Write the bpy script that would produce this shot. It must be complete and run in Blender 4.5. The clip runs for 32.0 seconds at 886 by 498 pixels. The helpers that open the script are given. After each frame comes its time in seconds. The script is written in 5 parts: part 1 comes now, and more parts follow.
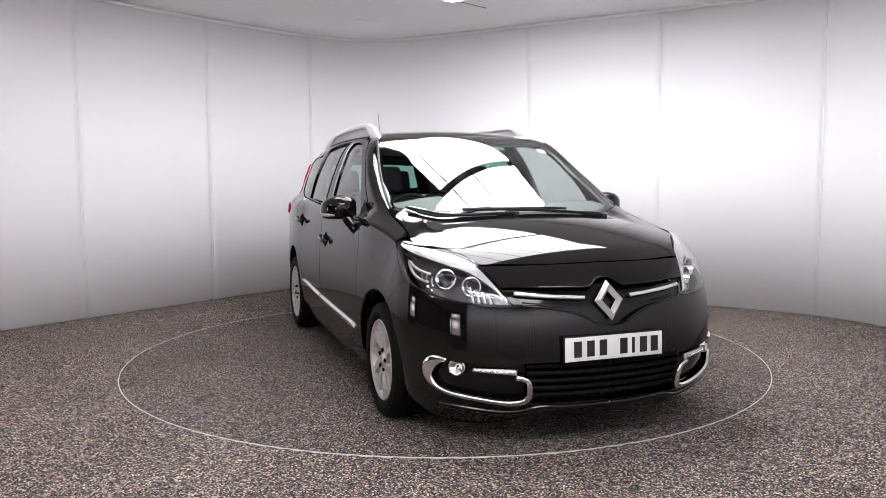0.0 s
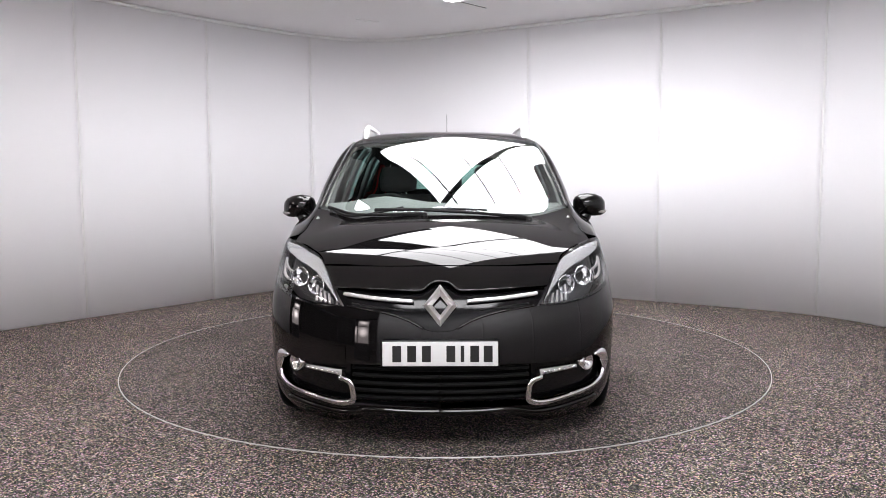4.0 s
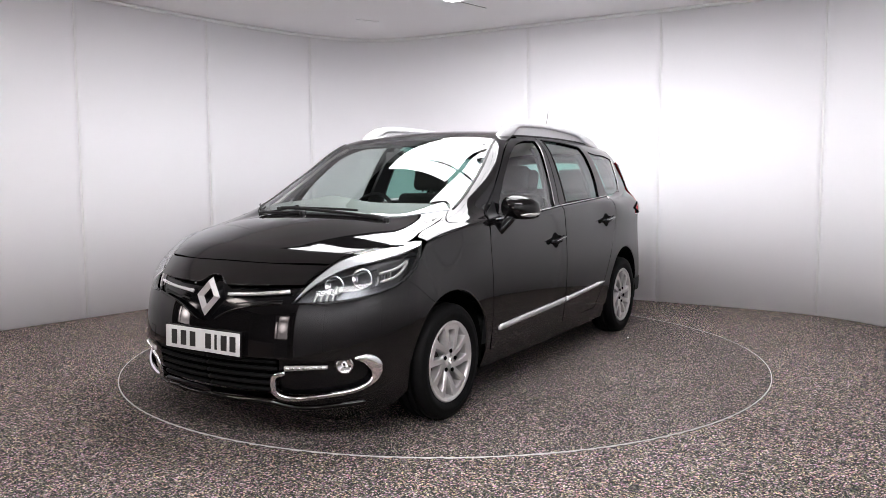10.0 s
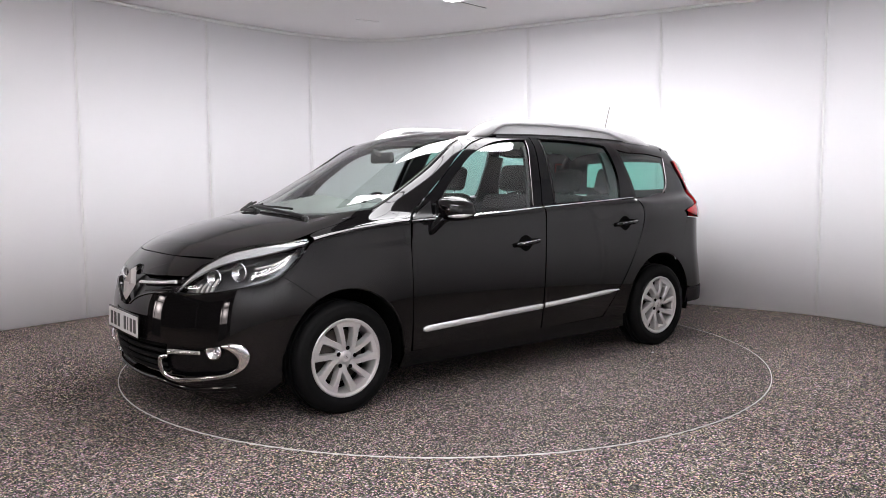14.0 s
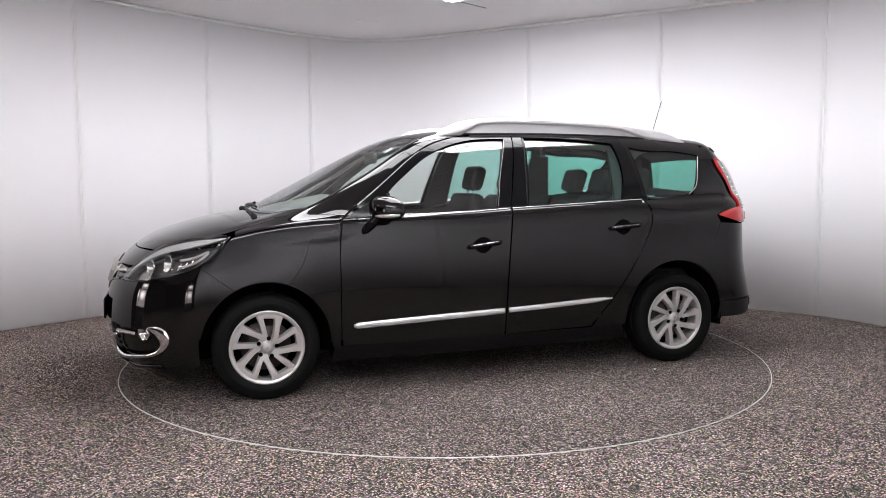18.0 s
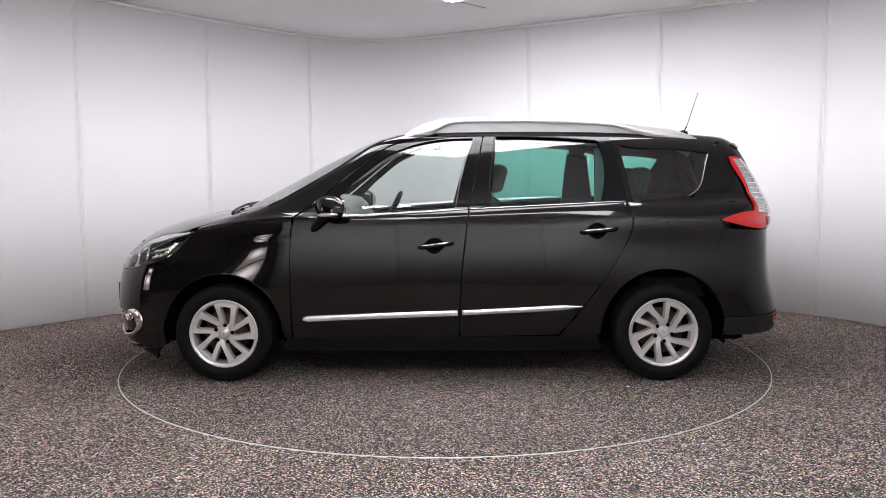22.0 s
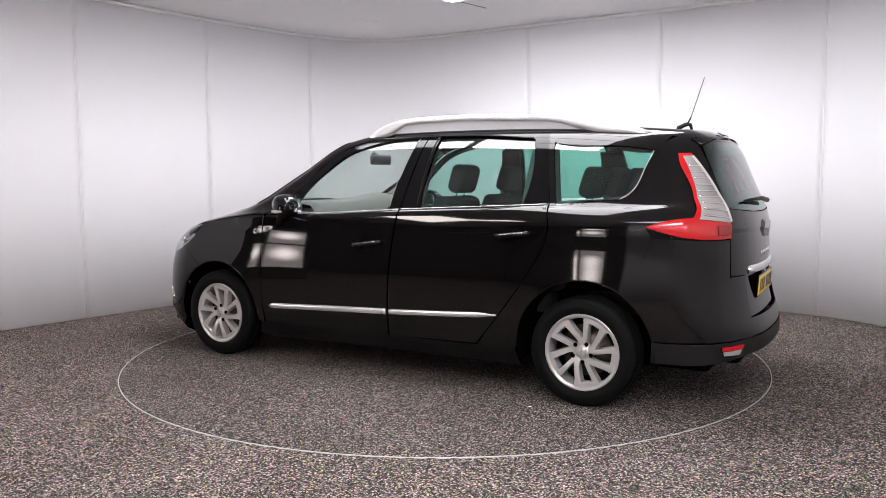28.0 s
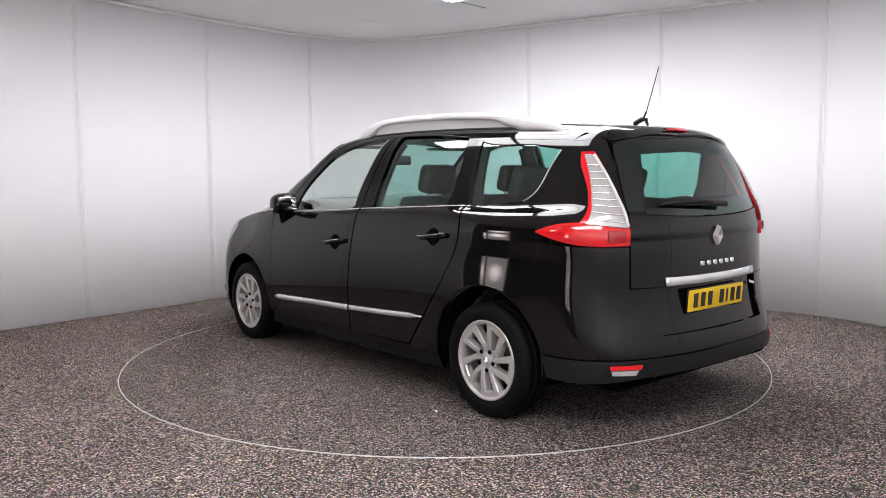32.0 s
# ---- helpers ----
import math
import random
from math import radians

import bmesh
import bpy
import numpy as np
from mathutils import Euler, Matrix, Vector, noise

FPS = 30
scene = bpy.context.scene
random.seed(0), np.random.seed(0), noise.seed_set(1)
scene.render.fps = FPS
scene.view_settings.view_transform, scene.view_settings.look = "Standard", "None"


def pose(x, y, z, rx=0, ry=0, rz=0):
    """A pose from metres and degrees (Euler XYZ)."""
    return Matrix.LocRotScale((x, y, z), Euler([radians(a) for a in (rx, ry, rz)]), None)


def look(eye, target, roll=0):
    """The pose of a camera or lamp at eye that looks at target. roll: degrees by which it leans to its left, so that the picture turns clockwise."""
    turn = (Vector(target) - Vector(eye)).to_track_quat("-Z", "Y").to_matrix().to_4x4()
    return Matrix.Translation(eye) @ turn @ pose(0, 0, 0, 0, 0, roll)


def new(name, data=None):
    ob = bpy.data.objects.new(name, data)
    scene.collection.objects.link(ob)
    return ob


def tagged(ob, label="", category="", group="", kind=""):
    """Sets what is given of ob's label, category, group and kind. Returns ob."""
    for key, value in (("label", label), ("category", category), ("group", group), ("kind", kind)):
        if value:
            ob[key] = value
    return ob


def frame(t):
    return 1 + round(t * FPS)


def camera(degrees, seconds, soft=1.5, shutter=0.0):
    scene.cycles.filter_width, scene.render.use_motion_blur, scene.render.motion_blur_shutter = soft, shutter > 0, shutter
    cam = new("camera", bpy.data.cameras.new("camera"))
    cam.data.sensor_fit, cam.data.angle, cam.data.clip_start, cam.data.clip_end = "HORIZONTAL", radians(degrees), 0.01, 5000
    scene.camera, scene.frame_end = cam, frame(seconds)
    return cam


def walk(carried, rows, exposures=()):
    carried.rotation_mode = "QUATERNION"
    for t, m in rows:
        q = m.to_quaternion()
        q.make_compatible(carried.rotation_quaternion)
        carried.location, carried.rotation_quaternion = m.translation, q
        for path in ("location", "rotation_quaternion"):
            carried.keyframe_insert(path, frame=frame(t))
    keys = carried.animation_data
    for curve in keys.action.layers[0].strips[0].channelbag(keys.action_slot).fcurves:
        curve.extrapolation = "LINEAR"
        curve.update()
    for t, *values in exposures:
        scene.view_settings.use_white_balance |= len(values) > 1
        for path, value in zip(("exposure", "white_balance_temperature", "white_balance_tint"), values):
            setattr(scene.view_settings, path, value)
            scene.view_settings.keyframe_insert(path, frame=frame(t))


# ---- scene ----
cam = camera(58.693, 32.0, soft=0.75)
EYE = (0.0, -5.779, 1.291)
PITCH, YAW = 5.214, 0.086
AIM = (-5 * math.sin(radians(YAW)), EYE[1] + 5 * math.cos(radians(YAW)), EYE[2] - 5 * math.tan(radians(PITCH)))
walk(cam, [(0.0, look(EYE, AIM, -0.315)), (32.0, look(EYE, AIM, -0.315))])

# ---- light: the luminous ceiling, the glowing stand-ins behind the camera and an added hall panel ----
world = bpy.data.worlds.new("world")
scene.world = world
world.use_nodes = True
world.node_tree.nodes["Background"].inputs[0].default_value = (0.9, 0.95, 1.0, 1)
world.node_tree.nodes["Background"].inputs[1].default_value = 0.02
scene.view_settings.exposure = 0.15
CEILING = 2.95
GLOW = 13.0
SECOND_GLOW = 16.0
HALL_FILL_GLOW = 24.0
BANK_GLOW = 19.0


# ---- materials ----
def material(name, colour, rough=0.5, metal=0.0, spec=0.5, coat=0.0, glow=0.0, trans=0.0, ior=1.45):
    m = bpy.data.materials.new(name)
    m.use_nodes = True
    b = m.node_tree.nodes["Principled BSDF"]
    b.inputs["Base Color"].default_value = (*colour, 1)
    b.inputs["Roughness"].default_value = rough
    b.inputs["Metallic"].default_value = metal
    b.inputs["Specular IOR Level"].default_value = spec
    b.inputs["Coat Weight"].default_value = coat
    b.inputs["Coat Roughness"].default_value = 0.02
    b.inputs["Transmission Weight"].default_value = trans
    b.inputs["IOR"].default_value = ior
    if glow:
        b.inputs["Emission Color"].default_value = (*colour, 1)
        b.inputs["Emission Strength"].default_value = glow
    return m


def node(m, kind, **values):
    n = m.node_tree.nodes.new(kind)
    for key, v in values.items():
        if key in n.inputs:
            n.inputs[key].default_value = v
        elif key == "data_type":
            n.data_type = v
        elif key == "blend_type":
            n.blend_type = v
    return n


def wire(m, a, out, b, inp):
    m.node_tree.links.new(a.outputs[out], b.inputs[inp])


def bsdf(m):
    return m.node_tree.nodes["Principled BSDF"]


def grain(m, scale, depth, rough=None, detail=3.0, distance=0.001):
    """Fine relief, and a slight unevenness of the gloss."""
    co = node(m, "ShaderNodeTexCoord")
    n = node(m, "ShaderNodeTexNoise", Scale=scale, Detail=detail)
    wire(m, co, "Object", n, "Vector")
    b = node(m, "ShaderNodeBump", Strength=depth, Distance=distance)
    wire(m, n, "Fac", b, "Height")
    wire(m, b, "Normal", bsdf(m), "Normal")
    if rough:
        r = node(m, "ShaderNodeMapRange")
        r.inputs["To Min"].default_value, r.inputs["To Max"].default_value = rough
        wire(m, n, "Fac", r, "Value")
        wire(m, r, "Result", bsdf(m), "Roughness")
    return m


def glass(name, colour, rough=0.0, base=0.10):
    """A thin pane: clear through, with a mirror gloss on its face."""
    m = bpy.data.materials.new(name)
    m.use_nodes = True
    t = m.node_tree
    t.nodes.clear()
    out = t.nodes.new("ShaderNodeOutputMaterial")
    mix = t.nodes.new("ShaderNodeMixShader")
    clear = t.nodes.new("ShaderNodeBsdfTransparent")
    clear.inputs[0].default_value = (*colour, 1)
    shine = t.nodes.new("ShaderNodeBsdfGlossy")
    shine.inputs["Roughness"].default_value = rough
    weight = t.nodes.new("ShaderNodeLayerWeight")
    weight.inputs[0].default_value = 0.5
    power = t.nodes.new("ShaderNodeMath")
    power.operation, power.inputs[1].default_value = "POWER", 4.0
    gloss = t.nodes.new("ShaderNodeMath")
    gloss.operation, gloss.inputs[1].default_value, gloss.inputs[2].default_value = "MULTIPLY_ADD", 1.0 - base, base
    t.links.new(weight.outputs["Facing"], power.inputs[0])
    t.links.new(power.outputs[0], gloss.inputs[0])
    t.links.new(gloss.outputs[0], mix.inputs[0])
    t.links.new(clear.outputs[0], mix.inputs[1])
    t.links.new(shine.outputs[0], mix.inputs[2])
    t.links.new(mix.outputs[0], out.inputs[0])
    return m


PAINT = material("black_paint", (0.0040, 0.0036, 0.0038), 0.04, 0.0, 0.45)
GLASS = glass("clear_glass", (0.86, 0.92, 0.90))
PRIVACY = glass("tinted_glass", (0.38, 0.68, 0.61))
SCREEN = glass("windscreen_glass", (0.80, 0.88, 0.86))
LENS = glass("clear_lens", (0.93, 0.95, 0.96), base=0.045)
CHROME = grain(material("chrome", (0.80, 0.80, 0.81), 0.08, 1.0), 120, 0.02, (0.06, 0.12))
ALLOY = grain(material("silver_alloy", (0.50, 0.485, 0.48), 0.30, 0.5), 300, 0.05)
RAIL = grain(material("satin_aluminium", (0.78, 0.78, 0.79), 0.40, 0.7), 400, 0.05)
TYRE = grain(material("tyre_rubber", (0.004, 0.004, 0.0042), 0.65, spec=0.10), 120, 0.25, (0.5, 0.75))
TRIM = grain(material("black_plastic", (0.007, 0.007, 0.0075), 0.45, spec=0.28), 500, 0.25, (0.38, 0.55))
GLOSS_BLACK = material("gloss_black_trim", (0.003, 0.003, 0.0035), 0.1, spec=0.3)
# near-black: the darkness inside cavities is put into the colour
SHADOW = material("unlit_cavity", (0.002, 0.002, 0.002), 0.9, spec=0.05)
FABRIC = grain(material("dark_seat_fabric", (0.030, 0.030, 0.031), 0.9), 700, 0.6)
DASH = grain(material("grey_dash_plastic", (0.055, 0.056, 0.056), 0.6), 500, 0.3)
# darker than the headliner: shade under the roof is put into the colour
VISOR = grain(material("shaded_visor_cloth", (0.22, 0.22, 0.21), 0.9), 600, 0.2)
DASH_TOP = grain(material("mid_grey_dash_skin", (0.15, 0.153, 0.145), 0.65), 500, 0.3)
CREAM = grain(material("pale_headliner", (0.58, 0.57, 0.53), 0.9), 600, 0.2)
RED = material("red_lens", (0.55, 0.010, 0.014), 0.08, coat=0.5)
DEEP_RED = material("deep_red_lens", (0.30, 0.006, 0.010), 0.15, coat=0.4)
PALE_LENS = material("silver_lens", (0.44, 0.425, 0.42), 0.18, 0.3, coat=0.5)
WHITE_PLATE = material("white_plate", (0.58, 0.58, 0.58), 0.35)
YELLOW_PLATE = material("yellow_plate", (0.80, 0.52, 0.02), 0.35)
INK = material("black_lettering", (0.01, 0.01, 0.01), 0.4)
LENS_BALL = material("projector_glass", (0.25, 0.26, 0.27), 0.03, 0.6, coat=1.0)
LAMP_GREY = grain(material("lamp_bowl", (0.10, 0.10, 0.104), 0.3, 0.8), 60, 0.1)
BRIGHT = grain(material("bright_trim", (0.78, 0.78, 0.79), 0.22, 0.7), 200, 0.03)
INFILL = grain(material("grey_rail_infill", (0.40, 0.40, 0.41), 0.45), 300, 0.1)
BRAKE = grain(material("brake_disc", (0.10, 0.085, 0.075), 0.5, 0.7), 80, 0.2)


# ---- the car's body as one smooth solid; x forward from the rear axle, y to the left, z up ----
class Spline:
    """A natural cubic through a few knots, straight beyond its ends."""
    def __init__(self, xs, ys):
        self.x, self.y = np.array(xs, float), np.array(ys, float)
        n, h = len(xs), np.diff(self.x)
        a, b = np.eye(n), np.zeros(n)
        for i in range(1, n - 1):
            a[i, i - 1:i + 2] = h[i - 1], 2 * (h[i - 1] + h[i]), h[i]
            b[i] = 6 * ((self.y[i + 1] - self.y[i]) / h[i] - (self.y[i] - self.y[i - 1]) / h[i - 1])
        self.m, self.h = np.linalg.solve(a, b), h

    def __call__(self, q):
        q = np.asarray(q, float)
        i = np.clip(np.searchsorted(self.x, q) - 1, 0, len(self.h) - 1)
        c = np.clip(q, self.x[0], self.x[-1])
        h, u, v = self.h[i], self.x[i + 1] - c, c - self.x[i]
        m0, m1, y0, y1 = self.m[i], self.m[i + 1], self.y[i], self.y[i + 1]
        val = (m0 * u ** 3 + m1 * v ** 3) / (6 * h) + (y0 / h - m0 * h / 6) * u + (y1 / h - m1 * h / 6) * v
        slope = (m1 * v ** 2 - m0 * u ** 2) / (2 * h) + (y1 - y0) / h - (m1 - m0) * h / 6
        return val + slope * (q - c)


BONNET = Spline((-0.6, 0.25, 1.25, 2.0, 2.5, 2.82, 3.20, 3.50, 3.70),
                (1.180, 1.158, 1.126, 1.098, 1.088, 1.074, 1.003, 0.890, 0.778))
ROOF = Spline((-0.75, 0.2, 0.9, 1.40, 1.80, 2.20, 2.72), (1.530, 1.610, 1.625, 1.614, 1.560, 1.386, 1.115))
PLAN = Spline((-1.0, -0.7, -0.4, 0.0, 0.5, 1.3, 2.0, 2.5, 2.9, 3.2, 3.5),
              (0.745, 0.825, 0.865, 0.893, 0.905, 0.913, 0.911, 0.904, 0.896, 0.877, 0.835))
FLANK = Spline((0.10, 0.20, 0.35, 0.50, 0.62, 0.78, 0.92, 1.05, 1.12, 1.30),
               (-0.078, -0.048, -0.018, -0.003, 0.0, -0.007, -0.022, -0.043, -0.060, -0.13))
CABIN = Spline((-0.8, -0.3, 0.3, 1.2, 1.8, 2.2, 2.6, 2.9), (0.695, 0.775, 0.818, 0.832, 0.828, 0.803, 0.746, 0.69))
LEAN = Spline((1.0, 1.08, 1.2, 1.35, 1.5, 1.6), (0.020, 0.0, -0.034, -0.090, -0.164, -0.230))
NOSE = Spline((0.12, 0.20, 0.30, 0.45, 0.58, 0.70, 0.80, 0.92), (3.50, 3.61, 3.672, 3.680, 3.668, 3.638, 3.582, 3.475))
TAIL = Spline((0.12, 0.20, 0.28, 0.45, 0.55, 0.72, 1.0, 1.13, 1.27, 1.42, 1.53, 1.65),
              (-0.78, -0.85, -0.885, -0.885, -0.86, -0.83, -0.812, -0.778, -0.720, -0.658, -0.605, -0.54))


def smax(a, b, k):
    h = np.maximum(k - np.abs(a - b), 0) / k
    return np.maximum(a, b) + h * h * k * 0.25


def ease(u):
    u = np.clip(u, 0, 1)
    return u * u * u * (10 - 15 * u + 6 * u * u)


def solid(p):
    """Below zero inside the car."""
    x, y, z = p[..., 0], np.abs(p[..., 1]), p[..., 2]
    y = np.sqrt(y * y + 1e-6)
    y2 = y * y
    arch = 0.009 * (np.exp(-((x - 2.77) / 0.34) ** 2) + np.exp(-(x / 0.36) ** 2)) * np.exp(-((z - 0.45) / 0.26) ** 2)
    skirt = 0.022 * ease((0.5 - z) / 0.35) * (ease((x - 3.0) / 0.35) + ease((-0.35 - x) / 0.3))
    haunch = 0.026 * ease((0.75 - x) / 0.8) * np.exp(-((z - 1.03) / 0.13) ** 2)
    taper = 0.030 * ease((x - 2.4) / 0.6) * ease((z - 0.50) / 0.55)
    flank = y - haunch - PLAN(x) - FLANK(z) - arch - skirt + taper
    edge = 0.024 + 0.061 * (ease((x - 3.0) / 0.25) + ease((0.45 - x) / 0.6))
    cap = (z - BONNET(x + 0.22 * y2) + (0.06 + 0.035 * ease((x - 2.1) / 1.0)) * y2) * 0.93
    nose = x - NOSE(z) + 0.30 * y2 + 0.33 * y2 * y2
    tail = TAIL(z) + 0.13 * y2 + 0.30 * y2 * y2 - x
    low = smax(smax(flank, smax(nose, tail, 0.02), 0.13), cap, edge)
    cabin = (y - CABIN(x) - LEAN(z)) * 0.92
    roof = (z - ROOF(x + 0.18 * y2 * ease((x - 0.7) / 1.3)) + (0.07 + 0.08 * ease((x - 1.72) / 0.42)) * y2) * 0.85
    pillar = 0.13 - 0.085 * ease((x - 1.45) / 0.45)
    high = smax(smax(smax(cabin, roof, pillar), tail, 0.12), 1.0 - z, 0.02)
    blend = 0.035 + 0.075 * ease((x - 2.10) / 0.35) * ease((y - 0.46) / 0.25)
    return -smax(-low, -high, blend)


def normal(p):
    g = [(solid(p + np.eye(3)[i] * 1e-4) - solid(p - np.eye(3)[i] * 1e-4)) for i in range(3)]
    n = np.stack(g, -1)
    return n / np.maximum(np.linalg.norm(n, axis=-1, keepdims=True), 1e-9)


def cast(origin, way, far):
    """The first point of the solid along each ray from origin, at most far away."""
    steps = np.linspace(0, far, 44)
    f = np.stack([solid(origin + way * s) for s in steps])
    inside = f < 0
    first = np.where(inside.any(0), inside.argmax(0), f.argmin(0))
    lo, hi = steps[np.maximum(first - 1, 0)], steps[first]
    for _ in range(13):
        mid = (lo + hi) / 2
        ins = solid(origin + way * mid[..., None]) < 0
        hi, lo = np.where(ins, mid, hi), np.where(ins, lo, mid)
    return origin + way * hi[..., None]


FRONT_AXIS, REAR_AXIS = 2.2, 0.7


def onto(view, q):
    """Points of the body from plane coordinates: side (x, z), top (x, y), nose and tail (degrees round an upright axis, z), rear (y, z)."""
    a, b = q[..., 0], q[..., 1]
    zero = np.zeros_like(a)
    if view == "side":
        o, w, far = np.stack([a, zero + 1.25, b], -1), np.stack([zero, zero - 1, zero], -1), 1.2
    elif view == "top":
        o, w, far = np.stack([a, b, zero + 1.9], -1), np.stack([zero, zero, zero - 1], -1), 1.5
    elif view == "rear":
        o, w, far = np.stack([zero - 1.3, a, b], -1), np.stack([zero + 1, zero, zero], -1), 1.4
    elif view == "front":
        o, w, far = np.stack([zero + 4.0, a, b], -1), np.stack([zero - 1, zero, zero], -1), 2.4
    else:
        ang = np.radians(a)
        d = np.stack([np.cos(ang), np.sin(ang), zero], -1) * (1 if view == "nose" else -1)
        o = np.stack([zero + (FRONT_AXIS if view == "nose" else REAR_AXIS), zero, b], -1) + d * 2.2
        w, far = -d, 1.9
    return cast(o, w, far)


# ---- mesh tools ----
def part(name, bm, mat, parent=None, label="", smooth=True, normals=None):
    me = bpy.data.meshes.new(name)
    if isinstance(bm, bmesh.types.BMesh):
        bm.to_mesh(me)
        bm.free()
    else:
        me.from_pydata(*bm)
        me.update()
    if smooth:
        me.polygons.foreach_set("use_smooth", [True] * len(me.polygons))
    me.materials.append(mat)
    if normals is not None:
        me.normals_split_custom_set_from_vertices(normals)
    ob = new(name, me)
    if parent is not None:
        ob.parent = parent
    if label:
        ob["label"] = label
    return ob


def curve2(pts, n):
    """n points at even steps along a smooth curve through a few points; degrees count as about 2 cm each."""
    p = np.array(pts, float)
    if len(p) == 2:
        return p[0] + (p[1] - p[0]) * np.linspace(0, 1, n)[:, None]
    per = np.ones(p.shape[1])
    if np.abs(p[:, 0]).max() > 8:
        per[0] = 0.022
    d = np.concatenate([[0], np.cumsum(np.linalg.norm(np.diff(p, axis=0) * per, axis=1))])
    sx = [Spline(d, p[:, k]) for k in range(p.shape[1])]
    fine = np.linspace(0, d[-1], 400)
    q = np.stack([s(fine) for s in sx], -1)
    e = np.concatenate([[0], np.cumsum(np.linalg.norm(np.diff(q, axis=0) * per, axis=1))])
    at = np.interp(np.linspace(0, e[-1], n), e, fine)
    return np.stack([s(at) for s in sx], -1)


def join_curves(*curves):
    """Several curves end to end, with corners between them."""
    return np.concatenate([curves[0]] + [c[1:] for c in curves[1:]])


def resample(c, n):
    e = np.concatenate([[0], np.cumsum(np.linalg.norm(np.diff(c, axis=0), axis=1))])
    at = np.linspace(0, e[-1], n)
    return np.stack([np.interp(at, e, c[:, k]) for k in range(c.shape[1])], -1)


def coons(low, high, nu, nv, first=None, last=None, gap=0.0, scale=1.0):
    """A plane grid between a lower and an upper curve, with optional curved ends. gap: how far it stays inside its outline, in metres."""
    lo = curve2(low, nu) if len(low) < 40 else resample(np.array(low), nu)
    hi = curve2(high, nu) if len(high) < 40 else resample(np.array(high), nu)
    v = np.linspace(0, 1, nv)
    a = curve2(first, nv) if first else lo[0] + (hi[0] - lo[0]) * v[:, None]
    b = curve2(last, nv) if last else lo[-1] + (hi[-1] - lo[-1]) * v[:, None]
    u = np.linspace(0, 1, nu)
    uu, vv = u[:, None, None], v[None, :, None]
    g = (1 - vv) * lo[:, None] + vv * hi[:, None] + (1 - uu) * a[None] + uu * b[None]
    g = g - ((1 - uu) * (1 - vv) * lo[0] + uu * (1 - vv) * lo[-1] + (1 - uu) * vv * hi[0] + uu * vv * hi[-1])
    if gap:
        ctr = g.mean((0, 1))
        span = np.maximum((g.max((0, 1)) - g.min((0, 1))) * np.array([scale, 1.0]), 1e-3)
        g = ctr + (g - ctr) * (1 - 2 * gap / span)
    return g


def mirrored(p):
    q = p.copy()
    q[..., 1] *= -1
    return q


def sheet(view, g, off=0.0, rim=0.018, flip=False, crown=0.0):
    """Vertices, faces and normals of a panel on the body: the grid's points cast onto the solid, with an edge turned inwards.
    off: how far it stands proud; crown: how much more its middle stands proud."""
    p = onto(view, g)
    n = normal(p)
    nu, nv = p.shape[:2]
    lift = np.full((nu, nv, 1), off)
    if crown:
        u, v = np.linspace(-1, 1, nu)[:, None, None], np.linspace(-1, 1, nv)[None, :, None]
        lift = lift + crown * (1 - u * u) * (1 - v * v)
    p = p + n * lift
    if crown:
        du, dv = np.gradient(p, axis=0), np.gradient(p, axis=1)
        m = np.cross(du, dv)
        m = m * np.sign((m * n).sum(-1, keepdims=True))
        n = m / np.maximum(np.linalg.norm(m, axis=-1, keepdims=True), 1e-9)
    if flip:
        p, n = mirrored(p), mirrored(n)
    ids = np.arange(nu * nv).reshape(nu, nv)
    quads = np.stack([ids[:-1, :-1], ids[1:, :-1], ids[1:, 1:], ids[:-1, 1:]], -1).reshape(-1, 4)
    fp = p.reshape(-1, 3)
    face = np.cross(fp[quads[:, 1]] - fp[quads[:, 0]], fp[quads[:, 3]] - fp[quads[:, 0]])
    if (face * n.reshape(-1, 3)[quads[:, 0]]).sum() < 0:
        quads = quads[:, ::-1]
    verts, norms, faces = fp, n.reshape(-1, 3), quads.tolist()
    if rim:
        ring = np.concatenate([ids[:, 0], ids[-1, 1:], ids[-2::-1, -1], ids[0, -2:0:-1]])
        k, c = len(ring), len(verts)
        inner = verts[ring] - norms[ring] * rim
        side = verts[ring] - verts.mean(0)
        side = side - norms[ring] * (side * norms[ring]).sum(-1, keepdims=True)
        side = side / np.maximum(np.linalg.norm(side, axis=1, keepdims=True), 1e-9)
        bev = verts[ring] - norms[ring] * 0.002 + side * 0.0015
        sn = norms[ring] * 0.5 + side
        sn = sn / np.maximum(np.linalg.norm(sn, axis=1, keepdims=True), 1e-9)
        verts = np.concatenate([verts, bev, inner])
        norms = np.concatenate([norms, sn, side])
        for i in range(k):
            j = (i + 1) % k
            faces.append([int(ring[i]), int(ring[j]), c + j, c + i])
            faces.append([c + i, c + j, c + k + j, c + k + i])
    return verts, norms, faces


def panel(name, view, g, mat, parent, off=0.0, rim=0.018, both=False, label="", crown=0.0, flip=False):
    """One panel on the body, or the pair of them."""
    made = []
    for f in ((False, True) if both else (flip,)):
        v, n, q = sheet(view, g, off, rim, f, crown)
        made.append(part(name, (v.tolist(), [], q), mat, parent, label, normals=n.tolist()))
    return made


def box(bm, x, y, z, sx, sy, sz, bevel=0.0, m=None):
    r = bmesh.ops.create_cube(bm, size=1.0, matrix=(m or Matrix()) @ Matrix.LocRotScale((x, y, z), None, (sx, sy, sz)))
    if bevel:
        es = {e for v in r["verts"] for e in v.link_edges}
        bmesh.ops.bevel(bm, geom=list(es), offset=bevel, segments=3, profile=0.5, affect="EDGES")
    return bm


